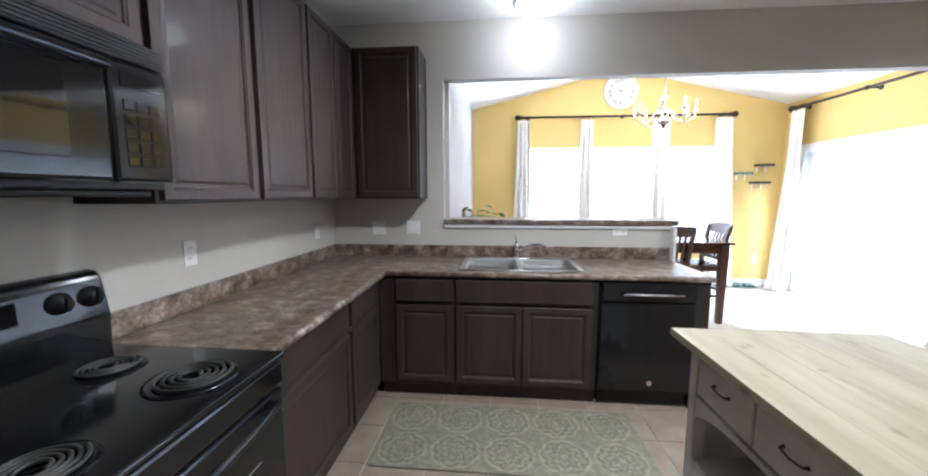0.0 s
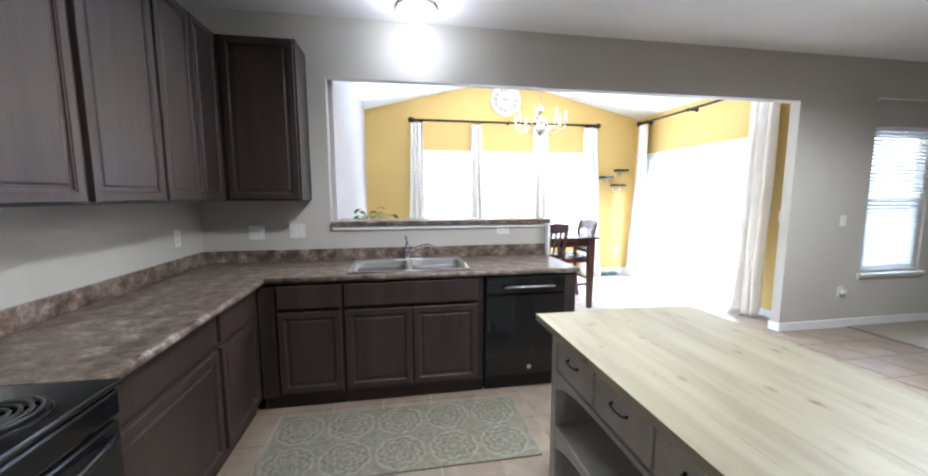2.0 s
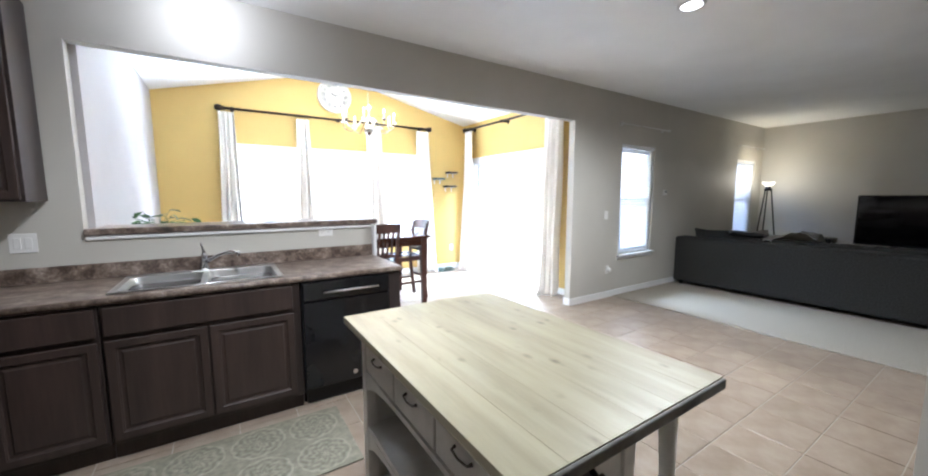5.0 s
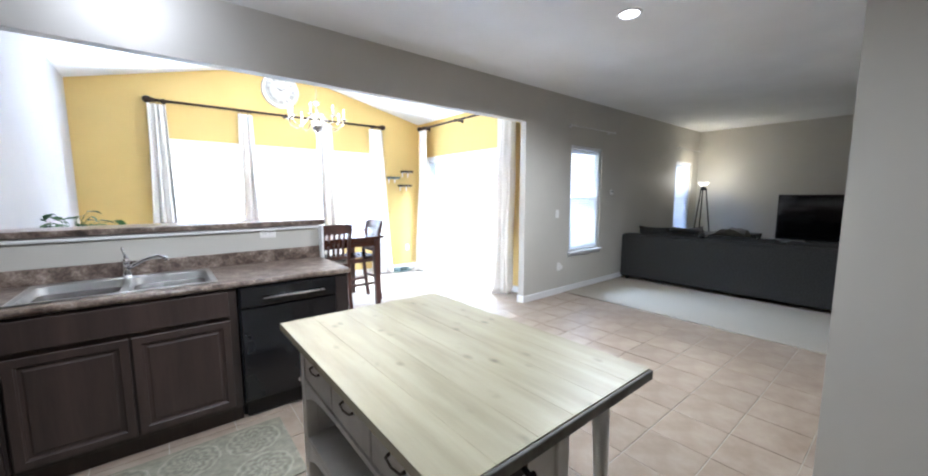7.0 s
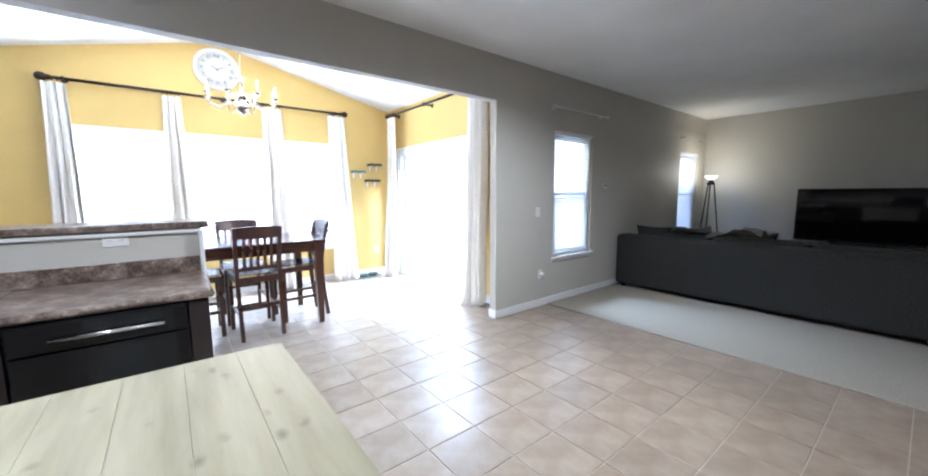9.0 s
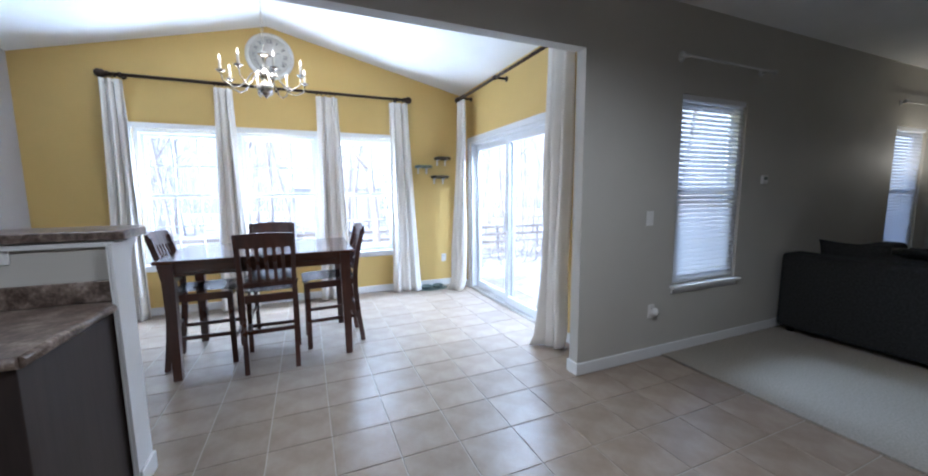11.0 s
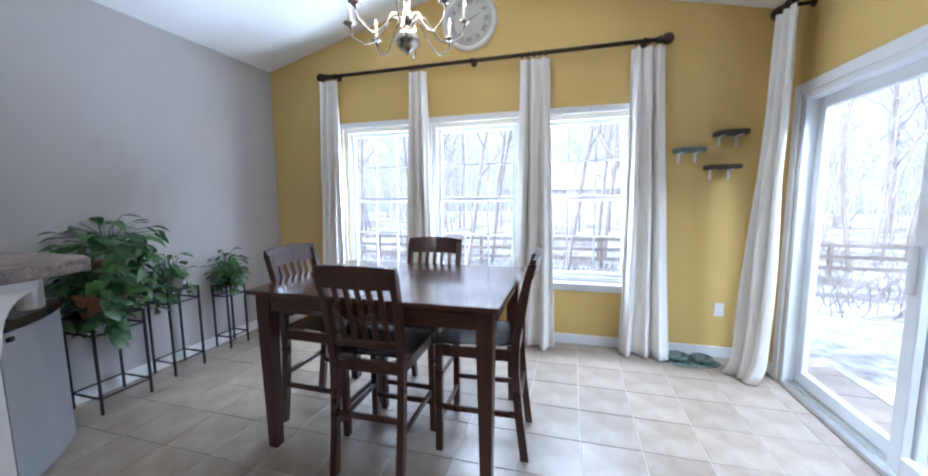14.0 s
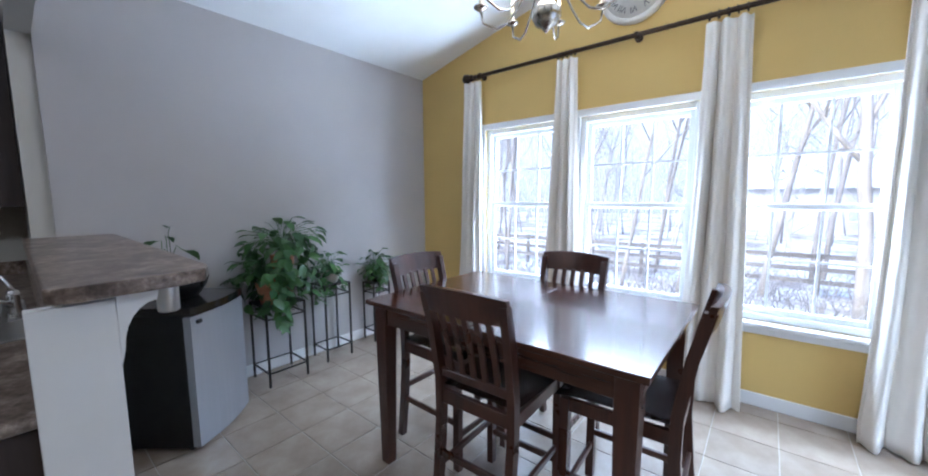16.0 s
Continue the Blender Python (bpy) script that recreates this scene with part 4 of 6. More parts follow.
def sash_window(name, x0, x1, y, z0, z1, cols, label, grid=True, mid=None):
    """A double-hung window in a wall along x; y is the wall's inner face."""
    ob = thing(name, ((x0 + x1) / 2, y + 0.07, z0), label, "window", "", "structure")
    f = 0.048
    bm = bmesh.new()
    for a, b, c, d in ((x0, x0 + f, z0, z1), (x1 - f, x1, z0, z1), (x0 + f, x1 - f, z0, z0 + f), (x0 + f, x1 - f, z1 - f, z1)):
        box(bm, a, y + 0.03, c, b, y + 0.13, d, 0.003, 1)
    part("window_frame", bm, M["vinyl"], ob)
    zm = mid or (z0 + z1) / 2
    for lo, hi, yy, nm in ((z0 + f, zm + 0.022, y + 0.06, "lower_sash"), (zm - 0.022, z1 - f, y + 0.09, "upper_sash")):
        s = 0.04
        a0, a1 = x0 + f, x1 - f
        bm = bmesh.new()
        for a, b, c, d in ((a0, a0 + s, lo, hi), (a1 - s, a1, lo, hi), (a0 + s, a1 - s, lo, lo + s), (a0 + s, a1 - s, hi - s, hi)):
            box(bm, a, yy - 0.014, c, b, yy + 0.014, d, 0.003, 1)
        sash = part(nm, bm, M["vinyl"], ob)
        pane("pane", B(a0 + s - 0.004, yy - 0.002, lo + s - 0.004, a1 - s + 0.004, yy + 0.002, hi - s + 0.004), sash)
        if grid:
            for k in range(1, cols):
                x = a0 + s + (a1 - a0 - 2 * s) * k / cols
                part("muntin", B(x - 0.007, yy - 0.008, lo + s, x + 0.007, yy + 0.006, hi - s), M["vinyl"], sash)
            zc = (lo + hi) / 2
            part("muntin", B(a0 + s, yy - 0.007, zc - 0.007, a1 - s, yy + 0.007, zc + 0.007), M["vinyl"], sash)
    return ob


MU = 0.10
uw = (WX1 - WX0 - 2 * MU) / 3
for i in range(3):
    a = WX0 + i * (uw + MU)
    sash_window("window_%d" % (i + 1), a, a + uw, YB, WZ0, WZ1, 3, "white double-hung window with grilles, snowy wood beyond", True, 1.38)
for i in range(2):
    a = WX0 + uw + i * (uw + MU)
    solid("mullion", B(a + 0.0005, YB + 0.005, WZ0, a + MU - 0.0005, YB + 0.13, WZ1, 0.003), M["white_trim"], "white painted mullion between windows", "trim", "", "structure")
c = 0.055
bm = bmesh.new()
box(bm, WX0 - c, YB - 0.016, WZ0, WX0 + 0.004, YB - 0.0005, WZ1 + c, 0.004)
box(bm, WX1 - 0.004, YB - 0.016, WZ0, WX1 + c, YB - 0.0005, WZ1 + c, 0.004)
box(bm, WX0 + 0.0045, YB - 0.016, WZ1 - 0.004, WX1 - 0.0045, YB - 0.0005, WZ1 + c, 0.004)
solid("window_casing", bm, M["white_trim"], "white painted casing around the triple window", "trim", "", "structure")
bm = bmesh.new()
box(bm, WX0 - c - 0.03, YB - 0.06, WZ0 - 0.028, WX1 + c + 0.03, YB + 0.03, WZ0, 0.008)
box(bm, WX0 - c, YB - 0.014, WZ0 - 0.085, WX1 + c, YB - 0.0005, WZ0 - 0.029, 0.004)
solid("window_sill", bm, M["white_trim"], "white painted sill under the triple window", "sill", "", "structure")

# sliding door
sd = thing("door_1", (XR + 0.07, (DY0 + DY1) / 2, 0), "white framed sliding glass door to the snowy yard", "door", "", "structure")
bm = bmesh.new()
f = 0.045
for y0, y1, z0, z1 in ((DY0, DY0 + f, 0, DZ1), (DY1 - f, DY1, 0, DZ1), (DY0 + f, DY1 - f, DZ1 - f, DZ1)):
    box(bm, XR + 0.005, y0, z0, XR + 0.145, y1, z1, 0.003, 1)
part("door_frame", bm, M["vinyl"], sd)
bm = bmesh.new()
box(bm, XR - 0.01, DY0 + f, -0.004, XR + 0.145, DY1 - f, 0.03, 0.004)
for x in (XR + 0.03, XR + 0.075, XR + 0.115):
    box(bm, x, DY0 + f, 0.03, x + 0.006, DY1 - f, 0.042)
part("threshold", bm, M["steel"], sd, "ribbed metal track")
ym = (DY0 + DY1) / 2
for y0, y1, x in ((ym - 0.045, DY1 - f, XR + 0.10), (DY0 + f, ym + 0.045, XR + 0.05)):
    s = 0.075
    bm = bmesh.new()
    for a, b, c0, d in ((y0, y0 + s, 0.04, DZ1 - f), (y1 - s, y1, 0.04, DZ1 - f), (y0 + s, y1 - s, 0.04, 0.04 + 0.09), (y0 + s, y1 - s, DZ1 - f - s, DZ1 - f)):
        box(bm, x - 0.02, a, c0, x + 0.02, b, d, 0.004, 1)
    leaf = part("sliding_panel", bm, M["vinyl"], sd)
    pane("pane", B(x - 0.003, y0 + s - 0.005, 0.125, x + 0.003, y1 - s + 0.005, DZ1 - f - s + 0.005), leaf)
part("door_handle", B(XR + 0.005, ym + 0.0, 0.92, XR + 0.03, ym + 0.03, 1.16, 0.006), M["white_trim"], sd)
bm = bmesh.new()
c = 0.065
box(bm, XR - 0.016, DY0 - c, 0, XR - 0.0005, DY0 + 0.004, DZ1 + c, 0.004)
box(bm, XR - 0.016, DY1 - 0.004, 0, XR - 0.0005, DY1 + c, DZ1 + c, 0.004)
box(bm, XR - 0.016, DY0 + 0.0045, DZ1 - 0.004, XR - 0.0005, DY1 - 0.0045, DZ1 + c, 0.004)
solid("door_casing", bm, M["white_trim"], "white painted casing around the sliding door", "trim", "", "structure")


# curtain rods and curtains
def curtain_rod(p0, p1, brackets, wall, label, material, r=0.014, knob=True):
    p0, p1 = Vector(p0), Vector(p1)
    ob = thing("curtain_rod", p0, label, "curtain rod")
    part("rod", tube(bmesh.new(), [p0, p1], r, 12), material, ob)
    ax = "x" if abs(p1.x - p0.x) > abs(p1.y - p0.y) else "y"
    sgn = 1 if (p1 - p0)["xyz".index(ax)] > 0 else -1
    if knob:
        k = r / 0.014
        for p, s in ((p0, -sgn), (p1, sgn)):
            part("finial", lathe(bmesh.new(), p, [(0.016 * k, 0), (0.026 * k, s * 0.008 * k), (0.02 * k, s * 0.02 * k), (0.034 * k, s * 0.04 * k), (0.036 * k, s * 0.07 * k), (0.02 * k, s * 0.09 * k), (0.004, s * 0.095 * k)], 16, ax), material, ob)
    for q in brackets:
        a = p0.lerp(p1, q)
        bm = bmesh.new()
        if ax == "x":
            w = Vector((a.x, wall, a.z))
            lathe(bm, (a.x, wall - 0.012, a.z), [(0.028, 0), (0.03, 0.011)], 16, "y")
        else:
            w = Vector((wall, a.y, a.z))
            lathe(bm, (wall - 0.012, a.y, a.z), [(0.028, 0), (0.03, 0.011)], 16, "x")
        tube(bm, [w, a], r * 0.8, 8)
        lathe(bm, a - Vector((0.012, 0, 0) if ax == "x" else (0, 0.012, 0)), [(r * 1.5, 0), (r * 1.5, 0.024)], 14, ax)
        part("bracket", bm, material, ob)
    return ob


def curtain(top0, top1, bot0, bot1, ztop, rod_z, folds, depth_axis, amp, label, seed, puddle=0.05, rings=True):
    """A gathered panel: pleats that run from a tight head to a looser hem."""
    rnd = random.Random(seed)
    ph = [rnd.uniform(0, 6.28) for _ in range(4)]
    t0, t1, b0, b1 = (Vector(v) for v in (top0, top1, bot0, bot1))
    ob = thing("curtain", ((b0.x + b1.x) / 2, (b0.y + b1.y) / 2, 0.0), label, "curtain", "ivory curtains")
    bm = bmesh.new()
    nu, nz = folds * 18, 36
    nrm = Vector((0, 1)) if depth_axis == "y" else Vector((1, 0))
    grid = []
    for j in range(nz + 1):
        v = j / nz
        z = ztop * (1 - v) + 0.012 * v
        ease = v ** 1.3
        row = []
        a, b = t0.lerp(b0, ease), t1.lerp(b1, ease)
        w = 0.75 + 0.55 * v
        sway = 0.012 * math.sin(3.1 * v + ph[3])
        for i in range(nu + 1):
            u = i / nu
            p = a.lerp(b, u)
            d = amp * w * (math.sin(2 * math.pi * folds * u + ph[0] + 0.7 * math.sin(2.2 * v + ph[1])) * 0.75 + 0.35 * math.sin(2 * math.pi * folds * 1.7 * u + ph[2] + 1.5 * v))
            d += 0.3 * amp * math.sin(9 * v + 4 * u + ph[1]) * v
            q = p + nrm * d
            zz = z
            if v > 0.96:
                q = q + (-nrm) * puddle * (v - 0.96) / 0.04 * (0.6 + 0.4 * math.sin(7 * u + ph[0]))
            row.append(bm.verts.new((q.x + (sway if depth_axis == "y" else 0), q.y + (sway if depth_axis == "x" else 0), zz)))
        grid.append(row)
    for j in range(nz):
        for i in range(nu):
            fc = bm.faces.new((grid[j][i], grid[j][i + 1], grid[j + 1][i + 1], grid[j + 1][i]))
            fc.smooth = True
    bm.normal_update()
    bmesh.ops.solidify(bm, geom=list(bm.faces), thickness=0.006)
    part("cloth", bm, M["curtain"], ob)
    if rings:
        for k in range(5):
            c = t0.lerp(t1, 0.1 + 0.8 * k / 4)
            pts = []
            for s in range(14):
                an = 2 * math.pi * s / 14
                if depth_axis == "y":
                    pts.append((c.x + 0.004 * math.sin(an + k), c.y + 0.024 * math.cos(an), rod_z - 0.005 + 0.024 * math.sin(an)))
                else:
                    pts.append((c.x + 0.024 * math.cos(an), c.y + 0.004 * math.sin(an + k), rod_z - 0.005 + 0.024 * math.sin(an)))
            part("ring", tube(bmesh.new(), pts, 0.005, 6, True), M["bronze"], ob)
    return ob


RZ = 2.655
RY = YB - 0.085
curtain_rod((1.55, RY, RZ), (4.67, RY, RZ), (0.03, 0.5, 0.97), YB, "dark bronze curtain rod with knob finials over the windows", M["bronze"], 0.0175)
IV = "floor-length ivory curtain gathered beside a window"
for k, (a, b, c0, d) in enumerate(((1.465, 1.65, 1.40, 1.72), (2.47, 2.65, 2.38, 2.80), (3.55, 3.805, 3.51, 3.91), (4.485, 4.735, 4.44, 4.84))):
    curtain((a, RY), (b, RY), (c0, RY - 0.05), (d, RY - 0.08), RZ - 0.05, RZ, 3, "y", 0.045, IV, 10 + k)
RX2 = XR - 0.15
curtain_rod((RX2, 6.61, RZ + 0.012), (RX2, 4.20, RZ + 0.012), (0.02, 0.43, 0.98), XR, "dark bronze curtain rod over the sliding door", M["bronze"], 0.0175)
curtain((RX2, 6.66), (RX2, 6.44), (RX2 - 0.13, 6.66), (RX2 - 0.02, 6.46), RZ - 0.025, RZ + 0.02, 3, "x", 0.045, "floor-length ivory curtain gathered in the corner", 21)
curtain((RX2, 4.59), (RX2, 4.24), (RX2 - 0.12, 4.52), (RX2 + 0.02, 4.28), RZ - 0.025, RZ + 0.02, 3, "x", 0.06, "floor-length ivory curtain beside the sliding door", 22)

# table
TX0, TX1, TY0, TY1, TZ = 2.346, 3.728, 4.937, 5.915, 0.921
tb = thing("dining_table", ((TX0 + TX1) / 2, (TY0 + TY1) / 2, 0), "dark mahogany counter-height dining table", "table")
xm2 = (TX0 + TX1) / 2
for a, b in ((TX0, xm2 - 0.002), (xm2 + 0.002, TX1)):
    part("tabletop", B(a, TY0, TZ - 0.026, b, TY1, TZ, 0.004), M["table_wood"], tb)
bm = bmesh.new()
ins = 0.045
box(bm, TX0 + ins + 0.05, TY0 + ins, TZ - 0.125, TX1 - ins - 0.05, TY0 + ins + 0.022, TZ - 0.027, 0.002, 1)
part("apron", bm, M["table_wood"], tb)
part("apron", B(TX0 + ins + 0.05, TY1 - ins - 0.022, TZ - 0.125, TX1 - ins - 0.05, TY1 - ins, TZ - 0.027, 0.002, 1), M["table_wood"], tb)
for x in (TX0 + ins, TX1 - ins - 0.022):
    part("apron", B(x, TY0 + ins + 0.05, TZ - 0.125, x + 0.022, TY1 - ins - 0.05, TZ - 0.027, 0.002, 1), M["table_wood"], tb)
for x, sx in ((TX0 + 0.035, 1), (TX1 - 0.035, -1)):
    for y, sy in ((TY0 + 0.035, 1), (TY1 - 0.035, -1)):
        bm = bmesh.new()
        ob = 0.078
        hi = [(x, y), (x + sx * ob, y), (x + sx * ob, y + sy * ob), (x, y + sy * ob)]
        lo = [(x + 0.01 * sx, y + 0.01 * sy), (x + sx * 0.064, y + 0.01 * sy), (x + sx * 0.064, y + sy * 0.064), (x + 0.01 * sx, y + sy * 0.064)]
        rings = [[bm.verts.new((p, q, z)) for p, q in pts] for pts, z in ((lo, 0), (hi, TZ - 0.14), (hi, TZ - 0.027))]
        for r0, r1 in zip(rings, rings[1:]):
            for k in range(4):
                bm.faces.new((r0[k], r0[(k + 1) % 4], r1[(k + 1) % 4], r1[k]))
        bm.faces.new(rings[0][::-1])
        bm.faces.new(rings[-1])
        part("leg", bm, M["chair_wood"], tb)


# chairs: origin at the floor under the seat's middle, the sitter looks along +y
def dining_chair():
    ob = thing("dining_chair", (0, 0, 0), "dark mahogany counter-height chair with a slatted back", "chair", "chairs round the table")
    W, D, S = 0.205, 0.22, 0.605
    bm = bmesh.new()
    nx, ny = 8, 8
    rows = []
    for j in range(ny + 1):
        v = j / ny
        row = []
        for i in range(nx + 1):
            u = i / nx
            x = (u - 0.5) * (0.39 + 0.05 * v)
            y = -D + 0.01 + 0.45 * v
            dish = 0.012 * (1 - (2 * u - 1) ** 2) * (1 - (2 * v - 1) ** 2)
            row.append(bm.verts.new((x, y, S - dish - 0.012 * max(0, v - 0.85) / 0.15)))
        rows.append(row)
    for j in range(ny):
        for i in range(nx):
            fc = bm.faces.new((rows[j][i], rows[j][i + 1], rows[j + 1][i + 1], rows[j + 1][i]))
            fc.smooth = True
    bmesh.ops.solidify(bm, geom=list(bm.faces), thickness=0.024)
    part("seat", bm, M["seat_wood"], ob)

    def post(pts, w, d):
        bm = bmesh.new()
        rings = []
        for x, y, z in pts:
            rings.append([bm.verts.new((x + a * w / 2, y + b * d / 2, z)) for a, b in ((-1, -1), (1, -1), (1, 1), (-1, 1))])
        for r0, r1 in zip(rings, rings[1:]):
            for k in range(4):
                bm.faces.new((r0[k], r0[(k + 1) % 4], r1[(k + 1) % 4], r1[k]))
        bm.faces.new(rings[0][::-1])
        bm.faces.new(rings[-1])
        return bm
    for s in (-1, 1):
        part("back_post", post([(s * 0.18, -D - 0.045, 0), (s * 0.182, -D - 0.012, 0.25), (s * 0.184, -D + 0.008, 0.48), (s * 0.186, -D + 0.005, 0.64), (s * 0.19, -D - 0.03, 0.85), (s * 0.193, -D - 0.075, 1.02)], 0.034, 0.042), M["chair_wood"], ob)
        part("front_leg", post([(s * 0.192, 0.205, 0), (s * 0.188, 0.2, 0.58)], 0.034, 0.038), M["chair_wood"], ob)
        part("side_rail", B(s * 0.186 - 0.01, -D + 0.02, 0.525, s * 0.186 + 0.01, 0.19, 0.582, 0.003, 1), M["chair_wood"], ob)
        part("stretcher", B(s * 0.185 - 0.009, -D + 0.0, 0.225, s * 0.185 + 0.009, 0.19, 0.255, 0.003, 1), M["chair_wood"], ob)
    part("front_rail", B(-0.175, 0.185, 0.525, 0.175, 0.207, 0.582, 0.003, 1), M["chair_wood"], ob)
    part("back_rail", B(-0.17, -D - 0.005, 0.525, 0.17, -D + 0.017, 0.585, 0.003, 1), M["chair_wood"], ob)
    part("stretcher", B(-0.175, 0.19, 0.16, 0.175, 0.208, 0.19, 0.003, 1), M["chair_wood"], ob)
    part("stretcher", B(-0.165, -D - 0.022, 0.29, 0.165, -D - 0.004, 0.32, 0.003, 1), M["chair_wood"], ob)

    def curved(z0, z1, bow, th, y0, y1):
        bm = bmesh.new()
        cols = []
        for i in range(9):
            u = i / 8
            x = -0.21 + 0.42 * u
            b = -bow * (1 - (2 * u - 1) ** 2)
            arc = 0.012 * (1 - (2 * u - 1) ** 2)
            cols.append([bm.verts.new(p) for p in ((x, y0 + b - th / 2, z0), (x, y0 + b + th / 2, z0), (x, y1 + b + th / 2, z1 + arc), (x, y1 + b - th / 2, z1 + arc))])
        for a, b in zip(cols, cols[1:]):
            for k in range(4):
                fc = bm.faces.new((a[k], a[(k + 1) % 4], b[(k + 1) % 4], b[k]))
        bm.faces.new(cols[0][::-1])
        bm.faces.new(cols[-1])
        return bm
    part("top_rail", curved(0.945, 1.045, 0.028, 0.024, -D - 0.055, -D - 0.085), M["chair_wood"], ob, "curved wooden top rail")
    part("lower_back_rail", B(-0.172, -D - 0.008, 0.645, 0.172, -D + 0.012, 0.68, 0.003, 1), M["chair_wood"], ob)
    for i in range(5):
        x = -0.118 + 0.059 * i
        part("slat", post([(x, -D + 0.002, 0.675), (x, -D - 0.022, 0.80), (x, -D - 0.07, 0.955)], 0.026, 0.011), M["chair_wood"], ob)
    return ob


chair = dining_chair()
for piece in chair.children:
    for v in piece.data.vertices:
        v.co.z *= 1.045
chair.matrix_basis = pose(3.06, 5.163, 0, 0, 0, 1.5)
copy_thing(chair, pose(2.562, 5.39, 0, 0, 0, -91))
copy_thing(chair, pose(3.537, 5.42, 0, 0, 0, 92.5))
copy_thing(chair, pose(3.037, 5.72, 0, 0, 0, 180))

# chandelier
CX, CY = 3.11, 5.44
ch = thing("chandelier", (CX, CY, RIDGE), "silvered eight-arm chandelier with lit candle bulbs", "chandelier")
part("column", lathe(bmesh.new(), (CX, CY, 2.21), [(0.004, 0), (0.012, 0.008), (0.02, 0.02), (0.05, 0.035), (0.068, 0.07), (0.066, 0.10), (0.045, 0.125), (0.02, 0.14), (0.016, 0.16), (0.03, 0.175), (0.035, 0.2), (0.02, 0.225), (0.013, 0.25), (0.018, 0.29), (0.016, 0.33), (0.03, 0.35), (0.05, 0.365), (0.03, 0.378), (0.012, 0.39), (0.004, 0.41)], 22), M["nickel"], ch)
zt = gable(CX) - 0.004
bm = bmesh.new()
z = 2.62
k = 0
while z < zt - 0.05:
    pts = []
    for s in range(10):
        an = 2 * math.pi * s / 10
        dx = 0.010 * math.cos(an)
        pts.append((CX + (dx if k % 2 else 0), CY + (0 if k % 2 else dx), z + 0.017 * math.sin(an) + 0.017))
    tube(bm, pts, 0.0022, 5, True)
    z += 0.028
    k += 1
part("chain", bm, M["nickel"], ch)
part("canopy", lathe(bmesh.new(), (CX, CY, zt - 0.05), [(0.01, 0), (0.05, 0.015), (0.062, 0.04), (0.06, 0.056)], 22), M["nickel"], ch)
for i in range(8):
    a = 2 * math.pi * (i + 0.35) / 8
    R, zc = 0.325, 2.385
    u = Vector((math.cos(a), math.sin(a), 0))
    base = Vector((CX, CY, 0))
    z0 = 2.37
    pts = []
    for r, z in ((0.03, z0), (0.06, z0 + 0.045), (0.10, z0 + 0.035), (0.14, z0 - 0.03), (0.19, zc - 0.10), (0.24, zc - 0.115), (R - 0.012, zc - 0.075), (R, zc - 0.01)):
        pts.append(base + u * r + Vector((0, 0, z)))
    arm = part("arm", tube(bmesh.new(), pts, 0.0058, 8), M["nickel"], ch)
    e = base + u * R
    part("drip_cup", lathe(bmesh.new(), (e.x, e.y, zc - 0.016), [(0.008, 0), (0.02, 0.004), (0.034, 0.014), (0.036, 0.018), (0.012, 0.019)], 16), M["nickel"], arm)
    part("candle_sleeve", lathe(bmesh.new(), (e.x, e.y, zc), [(0.0105, 0), (0.0105, 0.082)], 12), M["candle"], arm)
    part("bulb", lathe(bmesh.new(), (e.x, e.y, zc + 0.082), [(0.006, 0), (0.0085, 0.008), (0.009, 0.015), (0.006, 0.028), (0.0025, 0.04), (0.001, 0.046)], 12), M["bulb"], arm)
point_lamp("chandelier_lamp", (CX, CY, 2.52), 2.2, (1.0, 0.82, 0.58), 0.16)

# wall clock
CKX, CKZ, CKR = 3.07, 3.035, 0.265
ck = thing("wall_clock", (CKX, YB, CKZ - CKR), "round distressed white wall clock with Roman numerals", "clock")
part("rim", lathe(bmesh.new(), (CKX, YB - 0.045, CKZ), [(CKR - 0.045, 0.012), (CKR - 0.035, 0.002), (CKR - 0.012, 0.0), (CKR, 0.012), (CKR, 0.044)], 40, "y"), M["clock_rim"], ck)
part("face", lathe(bmesh.new(), (CKX, YB - 0.036, CKZ), [(0.001, 0), (CKR - 0.04, 0), (CKR - 0.04, 0.02)], 36, "y"), M["clock_face"], ck)
for i, s in enumerate(("XII", "I", "II", "III", "IIII", "V", "VI", "VII", "VIII", "IX", "X", "XI")):
    cu = bpy.data.curves.new("numeral", "FONT")
    cu.body, cu.size, cu.extrude, cu.align_x, cu.align_y = s, 0.065, 0.001, "CENTER", "CENTER"
    tmp = bpy.data.objects.new("numeral", cu)
    me = bpy.data.meshes.new_from_object(tmp)
    bpy.data.objects.remove(tmp)
    me.materials.append(M["numeral"])
    nb = new("numeral", me)
    a = radians(30 * i)
    nb.parent = ck
    nb.matrix_basis = pose(0.165 * math.sin(a), -0.0385, CKR + 0.165 * math.cos(a), 90, 0, 0) @ pose(0, 0, 0, 0, 0, -30 * i)
for ang, ln, w in ((302, 0.085, 0.006), (66, 0.125, 0.004)):
    a = radians(ang)
    d = Vector((math.sin(a), 0, math.cos(a)))
    e = Vector((CKX, YB - 0.041, CKZ))
    part("clock_hand", tube(bmesh.new(), [e - d * 0.02, e + d * ln * 0.6, e + d * ln], [w, w, 0.001], 6), M["numeral"], ck)


